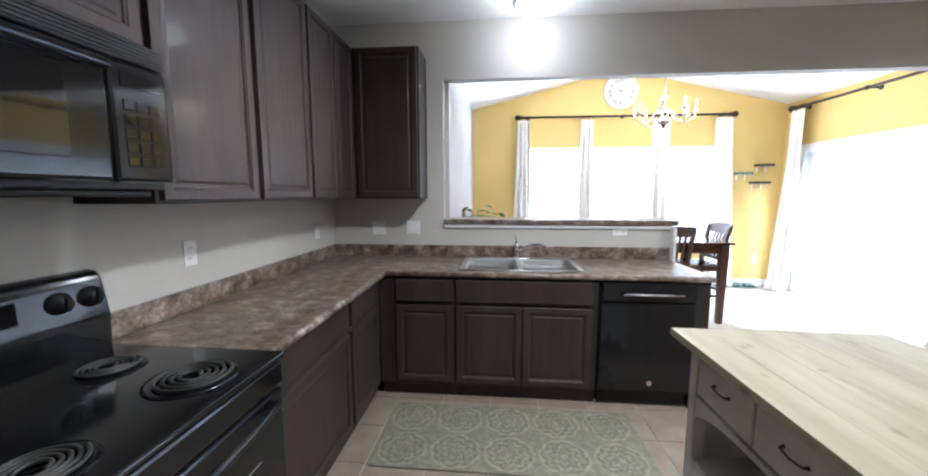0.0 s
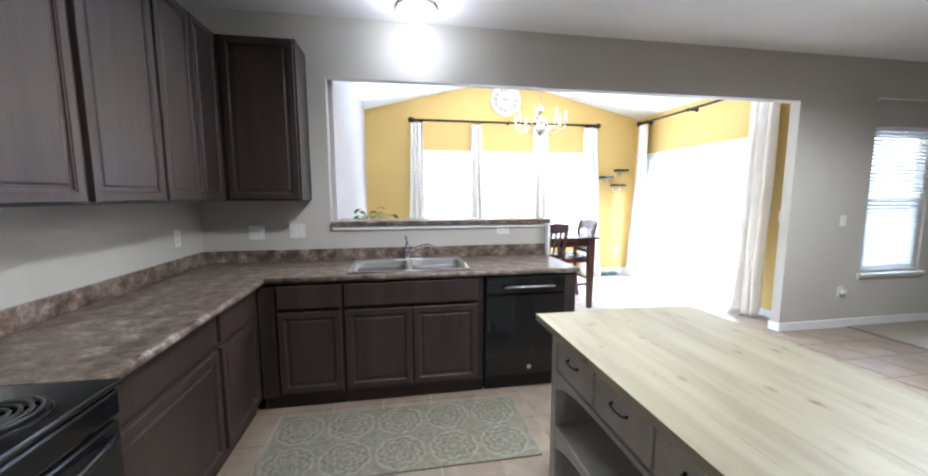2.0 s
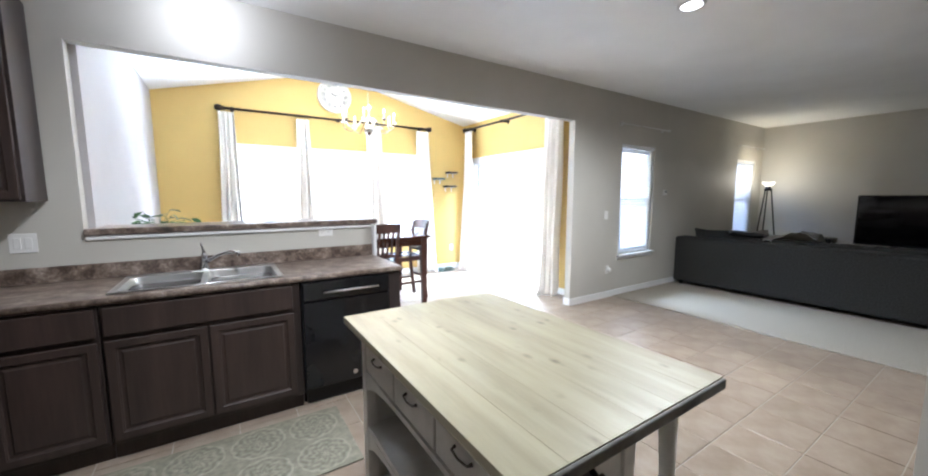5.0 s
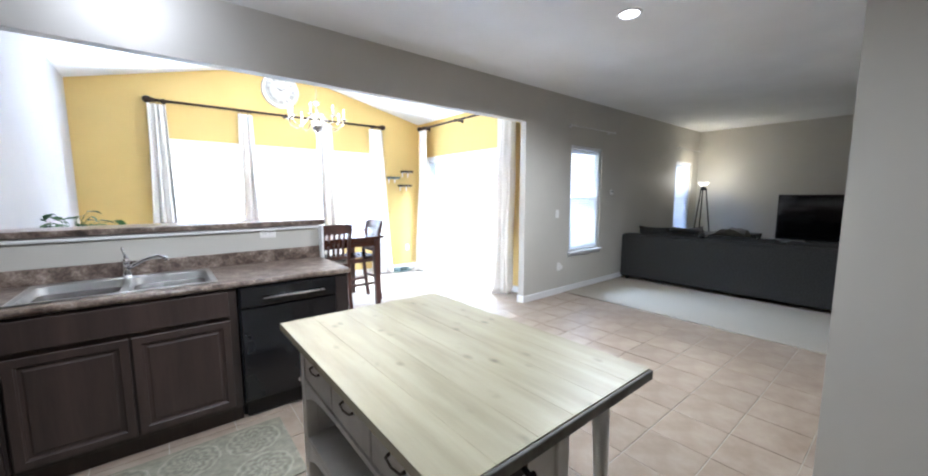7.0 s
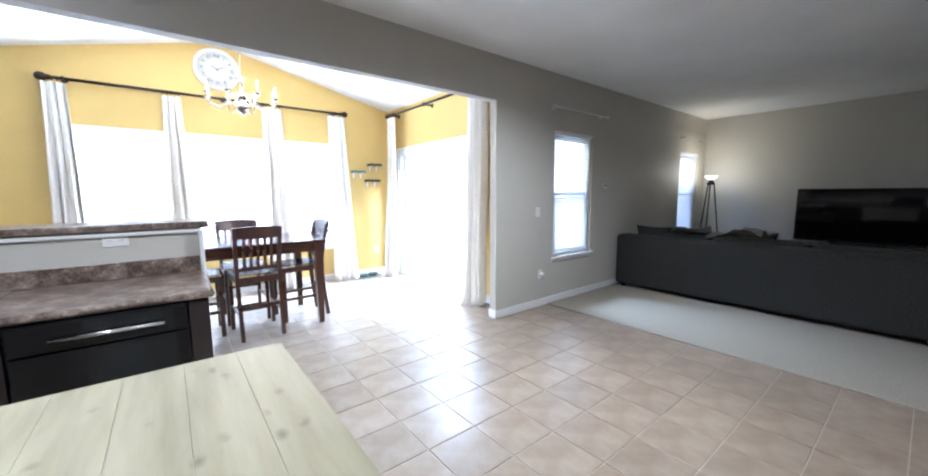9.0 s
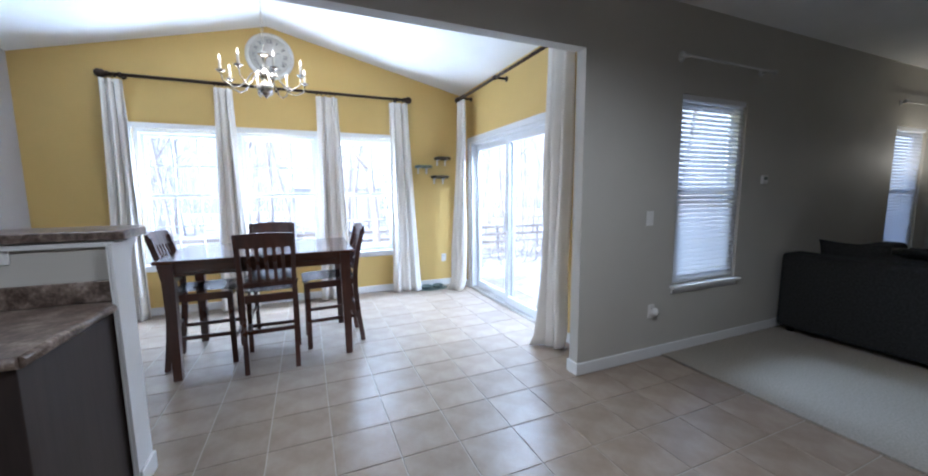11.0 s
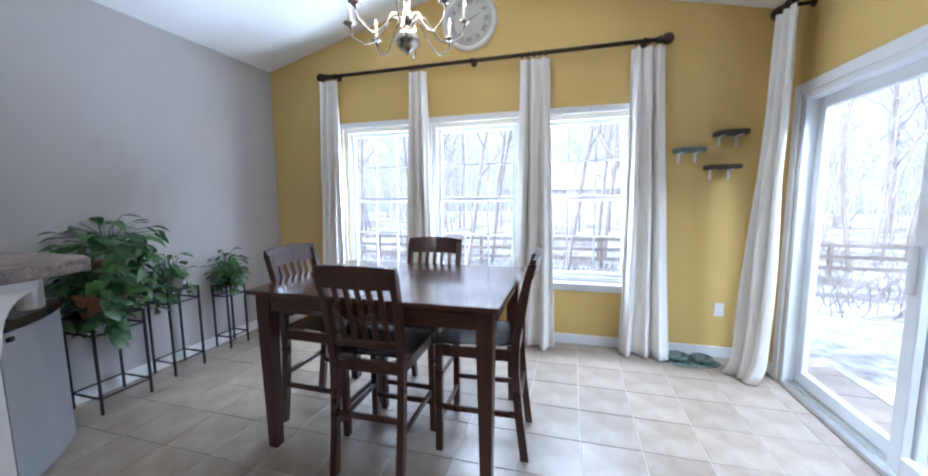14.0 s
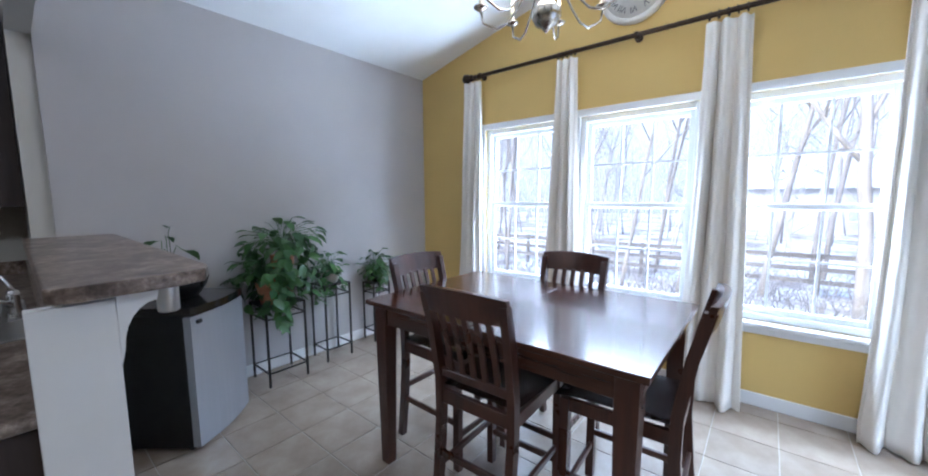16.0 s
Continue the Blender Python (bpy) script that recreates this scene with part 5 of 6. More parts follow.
# small carpeted wall steps
def wall_step(x, z, w, material, label):
    ob = thing("wall_shelf", (x, YB, z - 0.1), label, "shelf", "wall steps")
    bm = bmesh.new()
    pts = [(x - w / 2, YB - 0.001), (x - w / 2, YB - 0.13), (x - w / 2 + 0.03, YB - 0.17), (x + w / 2 - 0.03, YB - 0.17), (x + w / 2, YB - 0.13), (x + w / 2, YB - 0.001)]
    prism(bm, pts, "z", z - 0.035, z)
    bmesh.ops.bevel(bm, geom=list(bm.edges), offset=0.006, segments=2, affect="EDGES", profile=0.5)
    part("board", bm, material, ob)
    for dx in (-w * 0.28, w * 0.28):
        bm = B(x + dx - 0.011, YB - 0.004, z - 0.115, x + dx + 0.011, YB - 0.0005, z - 0.035)
        box(bm, x + dx - 0.011, YB - 0.12, z - 0.0395, x + dx + 0.011, YB - 0.004, z - 0.0355)
        part("bracket", bm, M["white_trim"], ob)


wall_step(4.945, 1.782, 0.22, M["moss_shelf"], "small teal carpeted wall step on white brackets")
wall_step(5.235, 1.905, 0.22, M["brown_shelf"], "small brown carpeted wall step near the corner")
wall_step(5.19, 1.64, 0.24, M["brown_shelf"], "small brown carpeted wall step below the others")
outlet((5.254, YB, 0.421), "-y")
outlet((XR, 4.22, 1.20), "-x", 0.07, 0.115, "switch", "white rocker switch beside the sliding door")

# pet bowls on a mat
bm = bmesh.new()
lathe(bm, (0, 0, 0.001), [(0.20, 0), (0.205, 0.003), (0.2, 0.006)], 30)
for v in bm.verts:
    v.co.x *= 1.15
    v.co.y *= 0.62
mt = solid("pet_mat", bm, M["mat_blue"], "blue-grey patterned oval mat on the tiles", "mat")
mt.location = (5.01, 6.81, 0)
for x in (4.92, 5.10):
    bl = thing("pet_bowl", (x, 6.81, 0.007), "shallow patterned pet bowl on the oval mat", "bowl", "pet bowls")
    part("dish", lathe(bmesh.new(), (x, 6.81, 0.007), [(0.055, 0), (0.075, 0.012), (0.082, 0.04), (0.076, 0.041), (0.066, 0.016), (0.01, 0.012)], 24), M["mat_blue"], bl)
    part("rim", tube(bmesh.new(), [(x + 0.079 * math.cos(k * math.pi / 12), 6.81 + 0.079 * math.sin(k * math.pi / 12), 0.048) for k in range(24)], 0.004, 6, True), M["mat_blue"], bl)

# small fridge, turned toward the table
FRM = pose(1.36, 4.55, 0, 0, 0, 130)
fr = new("mini_fridge")
fr.empty_display_size = 0.05
ORG[fr] = (0, 0, 0)
tagged(fr, "small black fridge with a silver curved door", "fridge")
W = 0.243
part("body", B(-W, 0.035, 0.02, W, 0.44, 0.835, 0.008), M["black_satin"], fr)
bm = bmesh.new()
prof = [(-W, 0.032)] + [(-W + 2 * W * k / 12, -0.01 - 0.028 * math.sin(math.pi * k / 12)) for k in range(13)] + [(W, 0.032)]
prism(bm, prof, "z", 0.03, 0.795)
part("door", bm, M["fridge_front"], fr, "silver curved door")
bm = bmesh.new()
prof = [(-W - 0.004, 0.445)] + [(-W - 0.004 + (2 * W + 0.008) * k / 12, -0.014 - 0.034 * math.sin(math.pi * k / 12)) for k in range(13)] + [(W + 0.004, 0.445)]
prism(bm, prof, "z", 0.803, 0.85)
bmesh.ops.bevel(bm, geom=[e for e in bm.edges], offset=0.006, segments=2, affect="EDGES", profile=0.5)
part("top", bm, M["black_gloss"], fr)
part("badge", B(-W + 0.03, -0.034, 0.755, -W + 0.06, -0.018, 0.775), M["black_satin"], fr)
for x in (-W + 0.03, W - 0.03):
    for y in (0.06, 0.41):
        part("foot", lathe(bmesh.new(), (x, y, 0), [(0.016, 0), (0.018, 0.022)], 12), M["black_satin"], fr)
fr.matrix_basis = FRM


# ---- plants ----
def leaf(bm, at, d, up, length, width, curl):
    """One leaf: a folded blade along d that droops towards its tip."""
    d = d.normalized()
    s = d.cross(up)
    s = s.normalized() if s.length > 1e-4 else Vector((1, 0, 0))
    up = s.cross(d)
    prev = None
    for k in range(5):
        f = k / 4
        w = width * (0.25, 0.95, 1.0, 0.62, 0.03)[k]
        c = at + d * (length * f) - up * (curl * length * f * f)
        row = [bm.verts.new(c - s * w / 2 + up * w * 0.16), bm.verts.new(c), bm.verts.new(c + s * w / 2 + up * w * 0.16)]
        if prev:
            for i in range(2):
                fc = bm.faces.new((prev[i], prev[i + 1], row[i + 1], row[i]))
                fc.smooth = True
        prev = row


def pothos(parent, c, n_up, n_trail, spread, drop, seed, size=0.085, lean=(0, 0)):
    """Leaves on thin stalks over the pot, and vines that hang round it."""
    rnd = random.Random(seed)
    stems, leaves = bmesh.new(), bmesh.new()
    c = Vector(c)
    for k in range(n_up):
        a, r = rnd.uniform(0, 6.28), spread * rnd.uniform(0.25, 1.0)
        h = rnd.uniform(-0.02, 0.24) * (1.25 - r / spread * 0.7)
        tip = c + Vector((math.cos(a) * r + lean[0] * r, math.sin(a) * r + lean[1] * r, h))
        mid = c.lerp(tip, 0.5) + Vector((0, 0, 0.05))
        tube(stems, [c + Vector((math.cos(a) * 0.03, math.sin(a) * 0.03, 0)), mid, tip], 0.0024, 4)
        d = Vector((math.cos(a + rnd.uniform(-0.7, 0.7)), math.sin(a + rnd.uniform(-0.7, 0.7)), rnd.uniform(-0.6, 0.35)))
        L = size * rnd.uniform(0.75, 1.35)
        leaf(leaves, tip, d, Vector((rnd.uniform(-0.3, 0.3), rnd.uniform(-0.3, 0.3), 1)), L, L * rnd.uniform(0.5, 0.68), rnd.uniform(0.1, 0.5))
    for k in range(n_trail):
        a = rnd.uniform(0, 6.28)
        r = spread * rnd.uniform(0.5, 0.95)
        L = drop * rnd.uniform(0.45, 1.0)
        pts = [c, c + Vector((math.cos(a) * r * 0.6, math.sin(a) * r * 0.6, 0.05))]
        steps = max(4, int(L / 0.05))
        for s in range(steps):
            pts.append(c + Vector((math.cos(a) * r + rnd.uniform(-0.02, 0.02), math.sin(a) * r + rnd.uniform(-0.02, 0.02), 0.01 - L * s / (steps - 1))))
        tube(stems, pts, 0.0024, 4)
        for p in pts[1:]:
            for q in range(2):
                b = a + rnd.uniform(-1.8, 1.8)
                d = Vector((math.cos(b), math.sin(b), rnd.uniform(-0.9, 0.0)))
                l2 = size * rnd.uniform(0.7, 1.2)
                leaf(leaves, p + d * 0.01, d, Vector((math.cos(a), math.sin(a), 0.8)), l2, l2 * rnd.uniform(0.5, 0.66), rnd.uniform(0.1, 0.5))
    part("vine", stems, M["leaf"], parent, "thin green stems", "stuff")
    part("foliage", leaves, M["leaf"], parent, "glossy heart-shaped green leaves", "stuff")


def pot(parent, x, y, z, r, h, material):
    part("pot", lathe(bmesh.new(), (x, y, z), [(r * 0.68, 0), (r * 0.7, 0.004), (r * 0.93, h * 0.78), (r, h * 0.8), (r * 1.03, h), (r * 0.93, h), (r * 0.9, h * 0.86), (0.01, h * 0.85)], 22), material, parent)
    part("soil", lathe(bmesh.new(), (x, y, z + h * 0.86), [(r * 0.88, 0), (r * 0.5, 0.006), (0.002, 0.008)], 16), M["soil"], parent)


def plant_stand(x0, y0, x1, y1, h, label):
    ob = thing("plant_stand", ((x0 + x1) / 2, (y0 + y1) / 2, 0), label, "plant stand", "iron plant stands")
    r = 0.0075
    for x in (x0, x1):
        for y in (y0, y1):
            part("leg", B(x - r, y - r, 0, x + r, y + r, h, 0.0015, 1), M["iron"], ob)
    for z in (0.11, h - 0.006, h - 0.10):
        bm = bmesh.new()
        box(bm, x0 + r, y0 - 0.005, z - 0.005, x1 - r, y0 + 0.005, z + 0.005)
        box(bm, x0 + r, y1 - 0.005, z - 0.005, x1 - r, y1 + 0.005, z + 0.005)
        box(bm, x0 - 0.005, y0 + r, z - 0.005, x0 + 0.005, y1 - r, z + 0.005)
        box(bm, x1 - 0.005, y0 + r, z - 0.005, x1 + 0.005, y1 - r, z + 0.005)
        part("rail", bm, M["iron"], ob)
    part("tray", B(x0 + 0.006, y0 + 0.006, h - 0.004, x1 - 0.006, y1 - 0.006, h, 0.001, 1), M["iron"], ob)
    for face in range(2):
        L = (y1 - y0) if face == 0 else (x1 - x0)
        for s in (-1, 1):
            pts = []
            for k in range(18):
                f = k / 17
                a = 4.6 * f
                q = 0.034 * (1 - 0.72 * f)
                cu = s * (L * 0.25 + q * math.cos(a) - 0.01)
                cz = h - 0.053 + q * math.sin(a)
                pts.append((x1, (y0 + y1) / 2 + cu, cz) if face == 0 else ((x0 + x1) / 2 + cu, y0, cz))
            part("scroll", tube(bmesh.new(), pts, 0.0028, 5), M["iron"], ob)
    return ob


plant_stand(0.80, 4.945, 1.085, 5.245, 0.635, "tall black wrought iron plant stand under the pothos")
plant_stand(0.79, 5.47, 1.015, 5.715, 0.69, "tall black wrought iron plant stand with scrolls")
plant_stand(0.785, 6.03, 0.955, 6.225, 0.60, "small black wrought iron plant stand")


def potted(name, x, y, z, r, h, material, label):
    ob = thing(name, (x, y, z), label, "plant", "potted plants")
    pot(ob, x, y, z, r, h, material)
    return ob


p1 = potted("potted_plant", 0.98, 5.03, 0.635, 0.10, 0.17, M["terracotta"], "trailing green pothos in a terracotta pot")
pothos(p1, (0.98, 4.99, 0.84), 44, 13, 0.25, 0.36, 5, 0.095)
p1b = potted("potted_plant", 0.93, 5.16, 0.636, 0.085, 0.36, M["terracotta"], "green pothos in a tall terracotta pot")
pothos(p1b, (0.94, 5.15, 1.06), 66, 12, 0.31, 0.48, 6, 0.098)
p2 = potted("potted_plant", 0.905, 5.59, 0.69, 0.09, 0.12, M["cream_pot"], "low leafy plant in a cream pot")
pothos(p2, (0.905, 5.57, 0.80), 26, 6, 0.14, 0.26, 7, 0.07)
p3 = potted("potted_plant", 0.87, 6.13, 0.60, 0.065, 0.12, M["black_satin"], "bushy pale green plant in a black pot")
pothos(p3, (0.87, 6.13, 0.73), 42, 5, 0.16, 0.22, 14, 0.075)
rnd = random.Random(9)
bm = bmesh.new()
for k in range(26):
    a = rnd.uniform(0, 6.28)
    d = Vector((math.cos(a), math.sin(a), rnd.uniform(0.25, 1.2)))
    L = rnd.uniform(0.12, 0.2)
    leaf(bm, Vector((0.87, 6.13, 0.715)) + Vector((math.cos(a), math.sin(a), 0)) * 0.02, d, Vector((0, 0, 1)), L, 0.022 + 0.018 * rnd.random(), rnd.uniform(0.5, 1.1))
part("foliage", bm, M["leaf_light"], p3, "arching pale green leaves", "stuff")
# plant in a dark bowl on the fridge, leaves showing over the bar
p4 = thing("potted_plant", (1.18, 4.42, 0.85), "leafy plant in a dark handled bowl on the fridge", "plant", "potted plants")
part("bowl", lathe(bmesh.new(), (1.18, 4.42, 0.85), [(0.07, 0), (0.09, 0.006), (0.135, 0.07), (0.15, 0.125), (0.142, 0.125), (0.12, 0.07), (0.01, 0.05)], 26), M["iron"], p4)
part("soil", lathe(bmesh.new(), (1.18, 4.42, 0.945), [(0.125, 0), (0.002, 0.012)], 18), M["soil"], p4)
part("handle", tube(bmesh.new(), [(1.30, 4.47, 0.965), (1.335, 4.485, 0.985), (1.35, 4.49, 0.96), (1.338, 4.487, 0.925)], 0.011, 8), M["iron"], p4)
pothos(p4, (1.09, 4.39, 1.10), 5, 0, 0.15, 0.2, 12, 0.10)
part("stem_cluster", tube(bmesh.new(), [(1.16, 4.41, 0.95), (1.12, 4.40, 1.02), (1.08, 4.39, 1.105)], [0.006, 0.005, 0.004], 6), M["leaf"], p4)
# unidentified steel cylinder, placed under the bar to fit the camera's view
tm = solid("steel_canister", lathe(bmesh.new(), (2.40, 4.105, 1.075), [(0.027, 0), (0.031, 0.004), (0.032, 0.10), (0.034, 0.108), (0.034, 0.1175), (0.02, 0.118)], 22), M["steel"], "short brushed steel cylinder hung under the bar top", "canister", at=(2.40, 4.105, 1.075))


# ---- living room ----
def blind_window(name, w, label):
    x0, x1, z0, z1 = w
    sash_window(name, x0, x1, Y0, z0, z1, 1, label, False)
    bl = thing("window_blind", ((x0 + x1) / 2, Y0 + 0.03, z0), "white slatted blind lowered over the window", "blind", "window blinds")
    part("head_rail", B(x0 + 0.008, Y0 + 0.004, z1 - 0.045, x1 - 0.008, Y0 + 0.045, z1 - 0.002, 0.004), M["vinyl"], bl)
    z = z1 - 0.07
    me = None
    while z > z0 + 0.04:
        if me is None:
            bm = bmesh.new()
            prism(bm, [(-0.0165, -0.0145), (-0.0155, -0.0160), (0.0165, 0.0145), (0.0155, 0.0160)], "x", x0 + 0.012, x1 - 0.012)
            me = finish(bm, "slat", M["blind"])
        s = new("slat", me)
        s.parent = bl
        s.location = (-(x0 + x1) / 2, -0.004, z - z0)
        z -= 0.038
    part("bottom_rail", B(x0 + 0.012, Y0 + 0.012, z0 + 0.008, x1 - 0.012, Y0 + 0.042, z0 + 0.028, 0.004), M["vinyl"], bl)
    bm = bmesh.new()
    box(bm, x0 - 0.03, Y0 - 0.05, z0 - 0.03, x1 + 0.03, Y0 + 0.03, z0 - 0.001, 0.007)
    box(bm, x0 - 0.015, Y0 - 0.013, z0 - 0.075, x1 + 0.015, Y0 - 0.0005, z0 - 0.031, 0.004)
    solid("window_sill", bm, M["white_trim"], "white painted window sill", "sill", "", "structure")


blind_window("window_4", W1, "white window with a lowered slatted blind")
blind_window("window_5", W2, "white window with a lowered slatted blind beside the floor lamp")
for a, b, z in ((6.09, 7.19, 2.415), (9.76, 10.72, 2.38)):
    curtain_rod((a, Y0 - 0.07, z), (b, Y0 - 0.07, z), (0.04, 0.96), Y0, "thin bare nickel curtain rod above a window", M["steel"], 0.008)
outlet((5.885, Y0, 1.173), "-y", 0.075, 0.115, "switch", "white rocker light switch")
o = outlet((5.95, Y0, 0.405), "-y")
nl = thing("night_light", (5.965, Y0 - 0.01, 0.39), "small round white plug-in night light", "night light")
part("dome", lathe(bmesh.new(), (5.965, Y0 - 0.05, 0.40), [(0.004, 0), (0.024, 0.006), (0.034, 0.018), (0.034, 0.036)], 18, "y"), M["plate"], nl)
th = thing("thermostat", (7.31, Y0, 1.445), "small white wall thermostat", "thermostat")
part("case", B(7.27, Y0 - 0.025, 1.445, 7.35, Y0 - 0.0005, 1.525, 0.008), M["plate"], th)
part("display", B(7.285, Y0 - 0.0265, 1.485, 7.335, Y0 - 0.0245, 1.512), M["moss_shelf"], th)

# sectional sofa, seen from behind
sf = thing("sofa", (8.1, 2.4, 0.012), "charcoal fabric sectional sofa with its back to the kitchen", "sofa")
z0 = 0.012
part("back", B(7.60, 0.55, z0 + 0.05, 7.88, 3.80, 0.79, 0.045, 4), M["sofa"], sf)
part("base", B(7.86, 0.56, z0 + 0.05, 8.62, 3.80, 0.40, 0.03, 3), M["sofa"], sf)
part("return_back", B(8.60, 3.60, z0 + 0.05, 9.7, 3.82, 0.78, 0.05, 4), M["sofa"], sf)
part("return_base", B(8.60, 2.80, z0 + 0.05, 9.7, 3.62, 0.40, 0.03, 3), M["sofa"], sf)
part("arm", B(7.88, 0.52, z0 + 0.05, 8.66, 0.76, 0.62, 0.05, 4), M["sofa"], sf)
for i in range(3):
    part("seat_cushion", B(7.90, 0.78 + i * 0.95, 0.40, 8.64, 1.71 + i * 0.95, 0.53, 0.04, 3), M["sofa"], sf)
    part("back_cushion", B(7.88, 0.80 + i * 0.95, 0.53, 8.10, 1.70 + i * 0.95, 0.83, 0.07, 4), M["sofa"], sf)
for x, y in ((7.72, 0.62), (7.72, 3.72), (8.55, 0.62), (9.6, 3.7), (9.6, 2.9)):
    part("foot", lathe(bmesh.new(), (x, y, z0), [(0.03, 0), (0.035, 0.055)], 12), M["black_satin"], sf)


def cushion(at, size, turn, material, label, seed):
    rnd = random.Random(seed)
    bm = bmesh.new()
    n = 8
    top, bot = [], []
    for j in range(n + 1):
        r0, r1 = [], []
        for i in range(n + 1):
            u, v = i / n * 2 - 1, j / n * 2 - 1
            h = 0.5 * ((1 - u ** 4) * (1 - v ** 4)) ** 0.6 * size[2] + 0.004 + rnd.uniform(-0.004, 0.004)
            x, y = u * size[0] / 2 * (1 - 0.06 * (1 - v * v)), v * size[1] / 2 * (1 - 0.06 * (1 - u * u))
            r0.append(bm.verts.new((x, y, h)))
            r1.append(bm.verts.new((x, y, -h)))
        top.append(r0)
        bot.append(r1)
    for j in range(n):
        for i in range(n):
            for g, fl in ((top, False), (bot, True)):
                q = [g[j][i], g[j][i + 1], g[j + 1][i + 1], g[j + 1][i]]
                fc = bm.faces.new(q[::-1] if fl else q)
                fc.smooth = True
    rimv = [(0, i) for i in range(n)] + [(j, n) for j in range(n)] + [(n, i) for i in range(n, 0, -1)] + [(j, 0) for j in range(n, 0, -1)]
    for k in range(len(rimv)):
        a, b = rimv[k], rimv[(k + 1) % len(rimv)]
        bm.faces.new((top[a[0]][a[1]], bot[a[0]][a[1]], bot[b[0]][b[1]], top[b[0]][b[1]]))
    me = finish(bm, "cushion", material)
    ob = new("cushion", me)
    ob.matrix_basis = pose(*at, *turn)
    return tagged(ob, label, "cushion", "sofa cushions")


cushion((8.0, 3.42, 0.665), (0.5, 0.5, 0.15), (78, 0, 88), M["sofa"], "dark cushion leaning on the sofa back", 1)
cushion((8.12, 2.92, 0.69), (0.52, 0.5, 0.17), (66, 8, 84), M["pillow"], "taupe cushion propped on the sofa", 2)
cushion((8.04, 2.98, 0.845), (0.46, 0.42, 0.08), (6, 10, 30), M["sofa"], "dark cushion lying on the sofa back", 4)
bm = bmesh.new()
rnd = random.Random(4)
g = []
for j in range(15):
    row = []
    for i in range(9):
        u, v = i / 8, j / 14
        x = 7.90 + 0.42 * u
        y = 2.15 + 0.62 * v
        z = 0.855 + 0.07 * math.sin(5 * v + 2 * u) * (1 - u) + 0.03 * rnd.random() + (0.04 if 0.2 < u < 0.6 else -0.22 * max(0, u - 0.6))
        row.append(bm.verts.new((x, y, z)))
    g.append(row)
for j in range(14):
    for i in range(8):
        fc = bm.faces.new((g[j][i], g[j][i + 1], g[j + 1][i + 1], g[j + 1][i]))
        fc.smooth = True
bmesh.ops.solidify(bm, geom=list(bm.faces), thickness=0.02)
solid("throw_blanket", bm, M["throw"], "crumpled cream throw over the sofa back", "blanket", at=(8.0, 2.4, 0.83))

# tripod floor lamp
LX, LY = 10.30, 3.50
lp = thing("floor_lamp", (LX, LY, 0.012), "tripod floor lamp with a lit alabaster bowl shade", "floor lamp")
for k in range(3):
    a = 2 * math.pi * k / 3 + 0.5
    part("leg", tube(bmesh.new(), [(LX + 0.24 * math.cos(a), LY + 0.24 * math.sin(a), 0.012), (LX + 0.05 * math.cos(a), LY + 0.05 * math.sin(a), 1.56)], [0.014, 0.012], 8), M["iron"], lp)
part("collar", lathe(bmesh.new(), (LX, LY, 1.53), [(0.05, 0), (0.07, 0.02), (0.045, 0.05), (0.03, 0.09)], 18), M["iron"], lp)
part("shade", lathe(bmesh.new(), (LX, LY, 1.61), [(0.02, 0), (0.05, 0.015), (0.085, 0.05), (0.105, 0.085), (0.10, 0.085), (0.08, 0.05), (0.012, 0.01)], 24), M["shade"], lp)
point_lamp("floor_lamp_bulb", (LX, LY, 1.76), 0.62, (1.0, 0.84, 0.6), 0.05)

# television on a low stand
tv = thing("television", (10.7, 1.6, 0.55), "large black flat-screen television on a low stand", "television")
part("panel", B(10.66, 0.85, 0.60, 10.71, 2.34, 1.44, 0.008), M["black_satin"], tv)
part("screen", B(10.655, 0.875, 0.63, 10.661, 2.315, 1.42, 0.001, 1), M["black_glass"], tv)
part("foot", B(10.58, 1.3, 0.552, 10.82, 1.9, 0.60, 0.01), M["black_satin"], tv)
st = thing("tv_stand", (10.7, 1.6, 0.012), "low black television stand", "stand")
part("body", B(10.45, 0.6, 0.06, 10.94, 2.6, 0.55, 0.008), M["black_satin"], st)
for y in (0.66, 2.5):
    for x in (10.5, 10.88):
        part("leg", B(x - 0.025, y - 0.025, 0.012, x + 0.025, y + 0.025, 0.06), M["black_satin"], st)
co = thing("side_table", (9.9, 2.9, 0.012), "low dark side table behind the sofa", "table")
part("top", B(9.85, 2.45, 0.66, 10.25, 3.0, 0.72, 0.006), M["black_satin"], co)
for x in (9.88, 10.22):
    for y in (2.48, 2.97):
        part("leg", B(x - 0.02, y - 0.02, 0.012, x + 0.02, y + 0.02, 0.66), M["black_satin"], co)

# ---- outside ----
bm = bmesh.new()
gx = [-900, -120, -40] + [k * 2.0 for k in range(-12, 26)] + [80, 180, 900]
gy = [-900, -120, -40] + [k * 2.0 for k in range(-8, 30)] + [90, 190, 900]
G = [[bm.verts.new((x, y, -0.32 + 0.10 * noise.noise((x * 0.13, y * 0.13, 3)) - (1.2 * min(1, max(0, (y - 8.5) / 9)) if -60 < y < 70 else 1.2))) for x in gx] for y in gy]
for j in range(len(gy) - 1):
    for i in range(len(gx) - 1):
        fc = bm.faces.new((G[j][i], G[j][i + 1], G[j + 1][i + 1], G[j + 1][i]))
        fc.smooth = True
solid("ground", bm, M["snow"], "snow-covered yard with patches of trodden snow", "ground", "", "structure")


def ground_z(x, y):
    return -0.32 + 0.10 * noise.noise((x * 0.13, y * 0.13, 3)) - 1.2 * min(1, max(0, (y - 8.5) / 9))


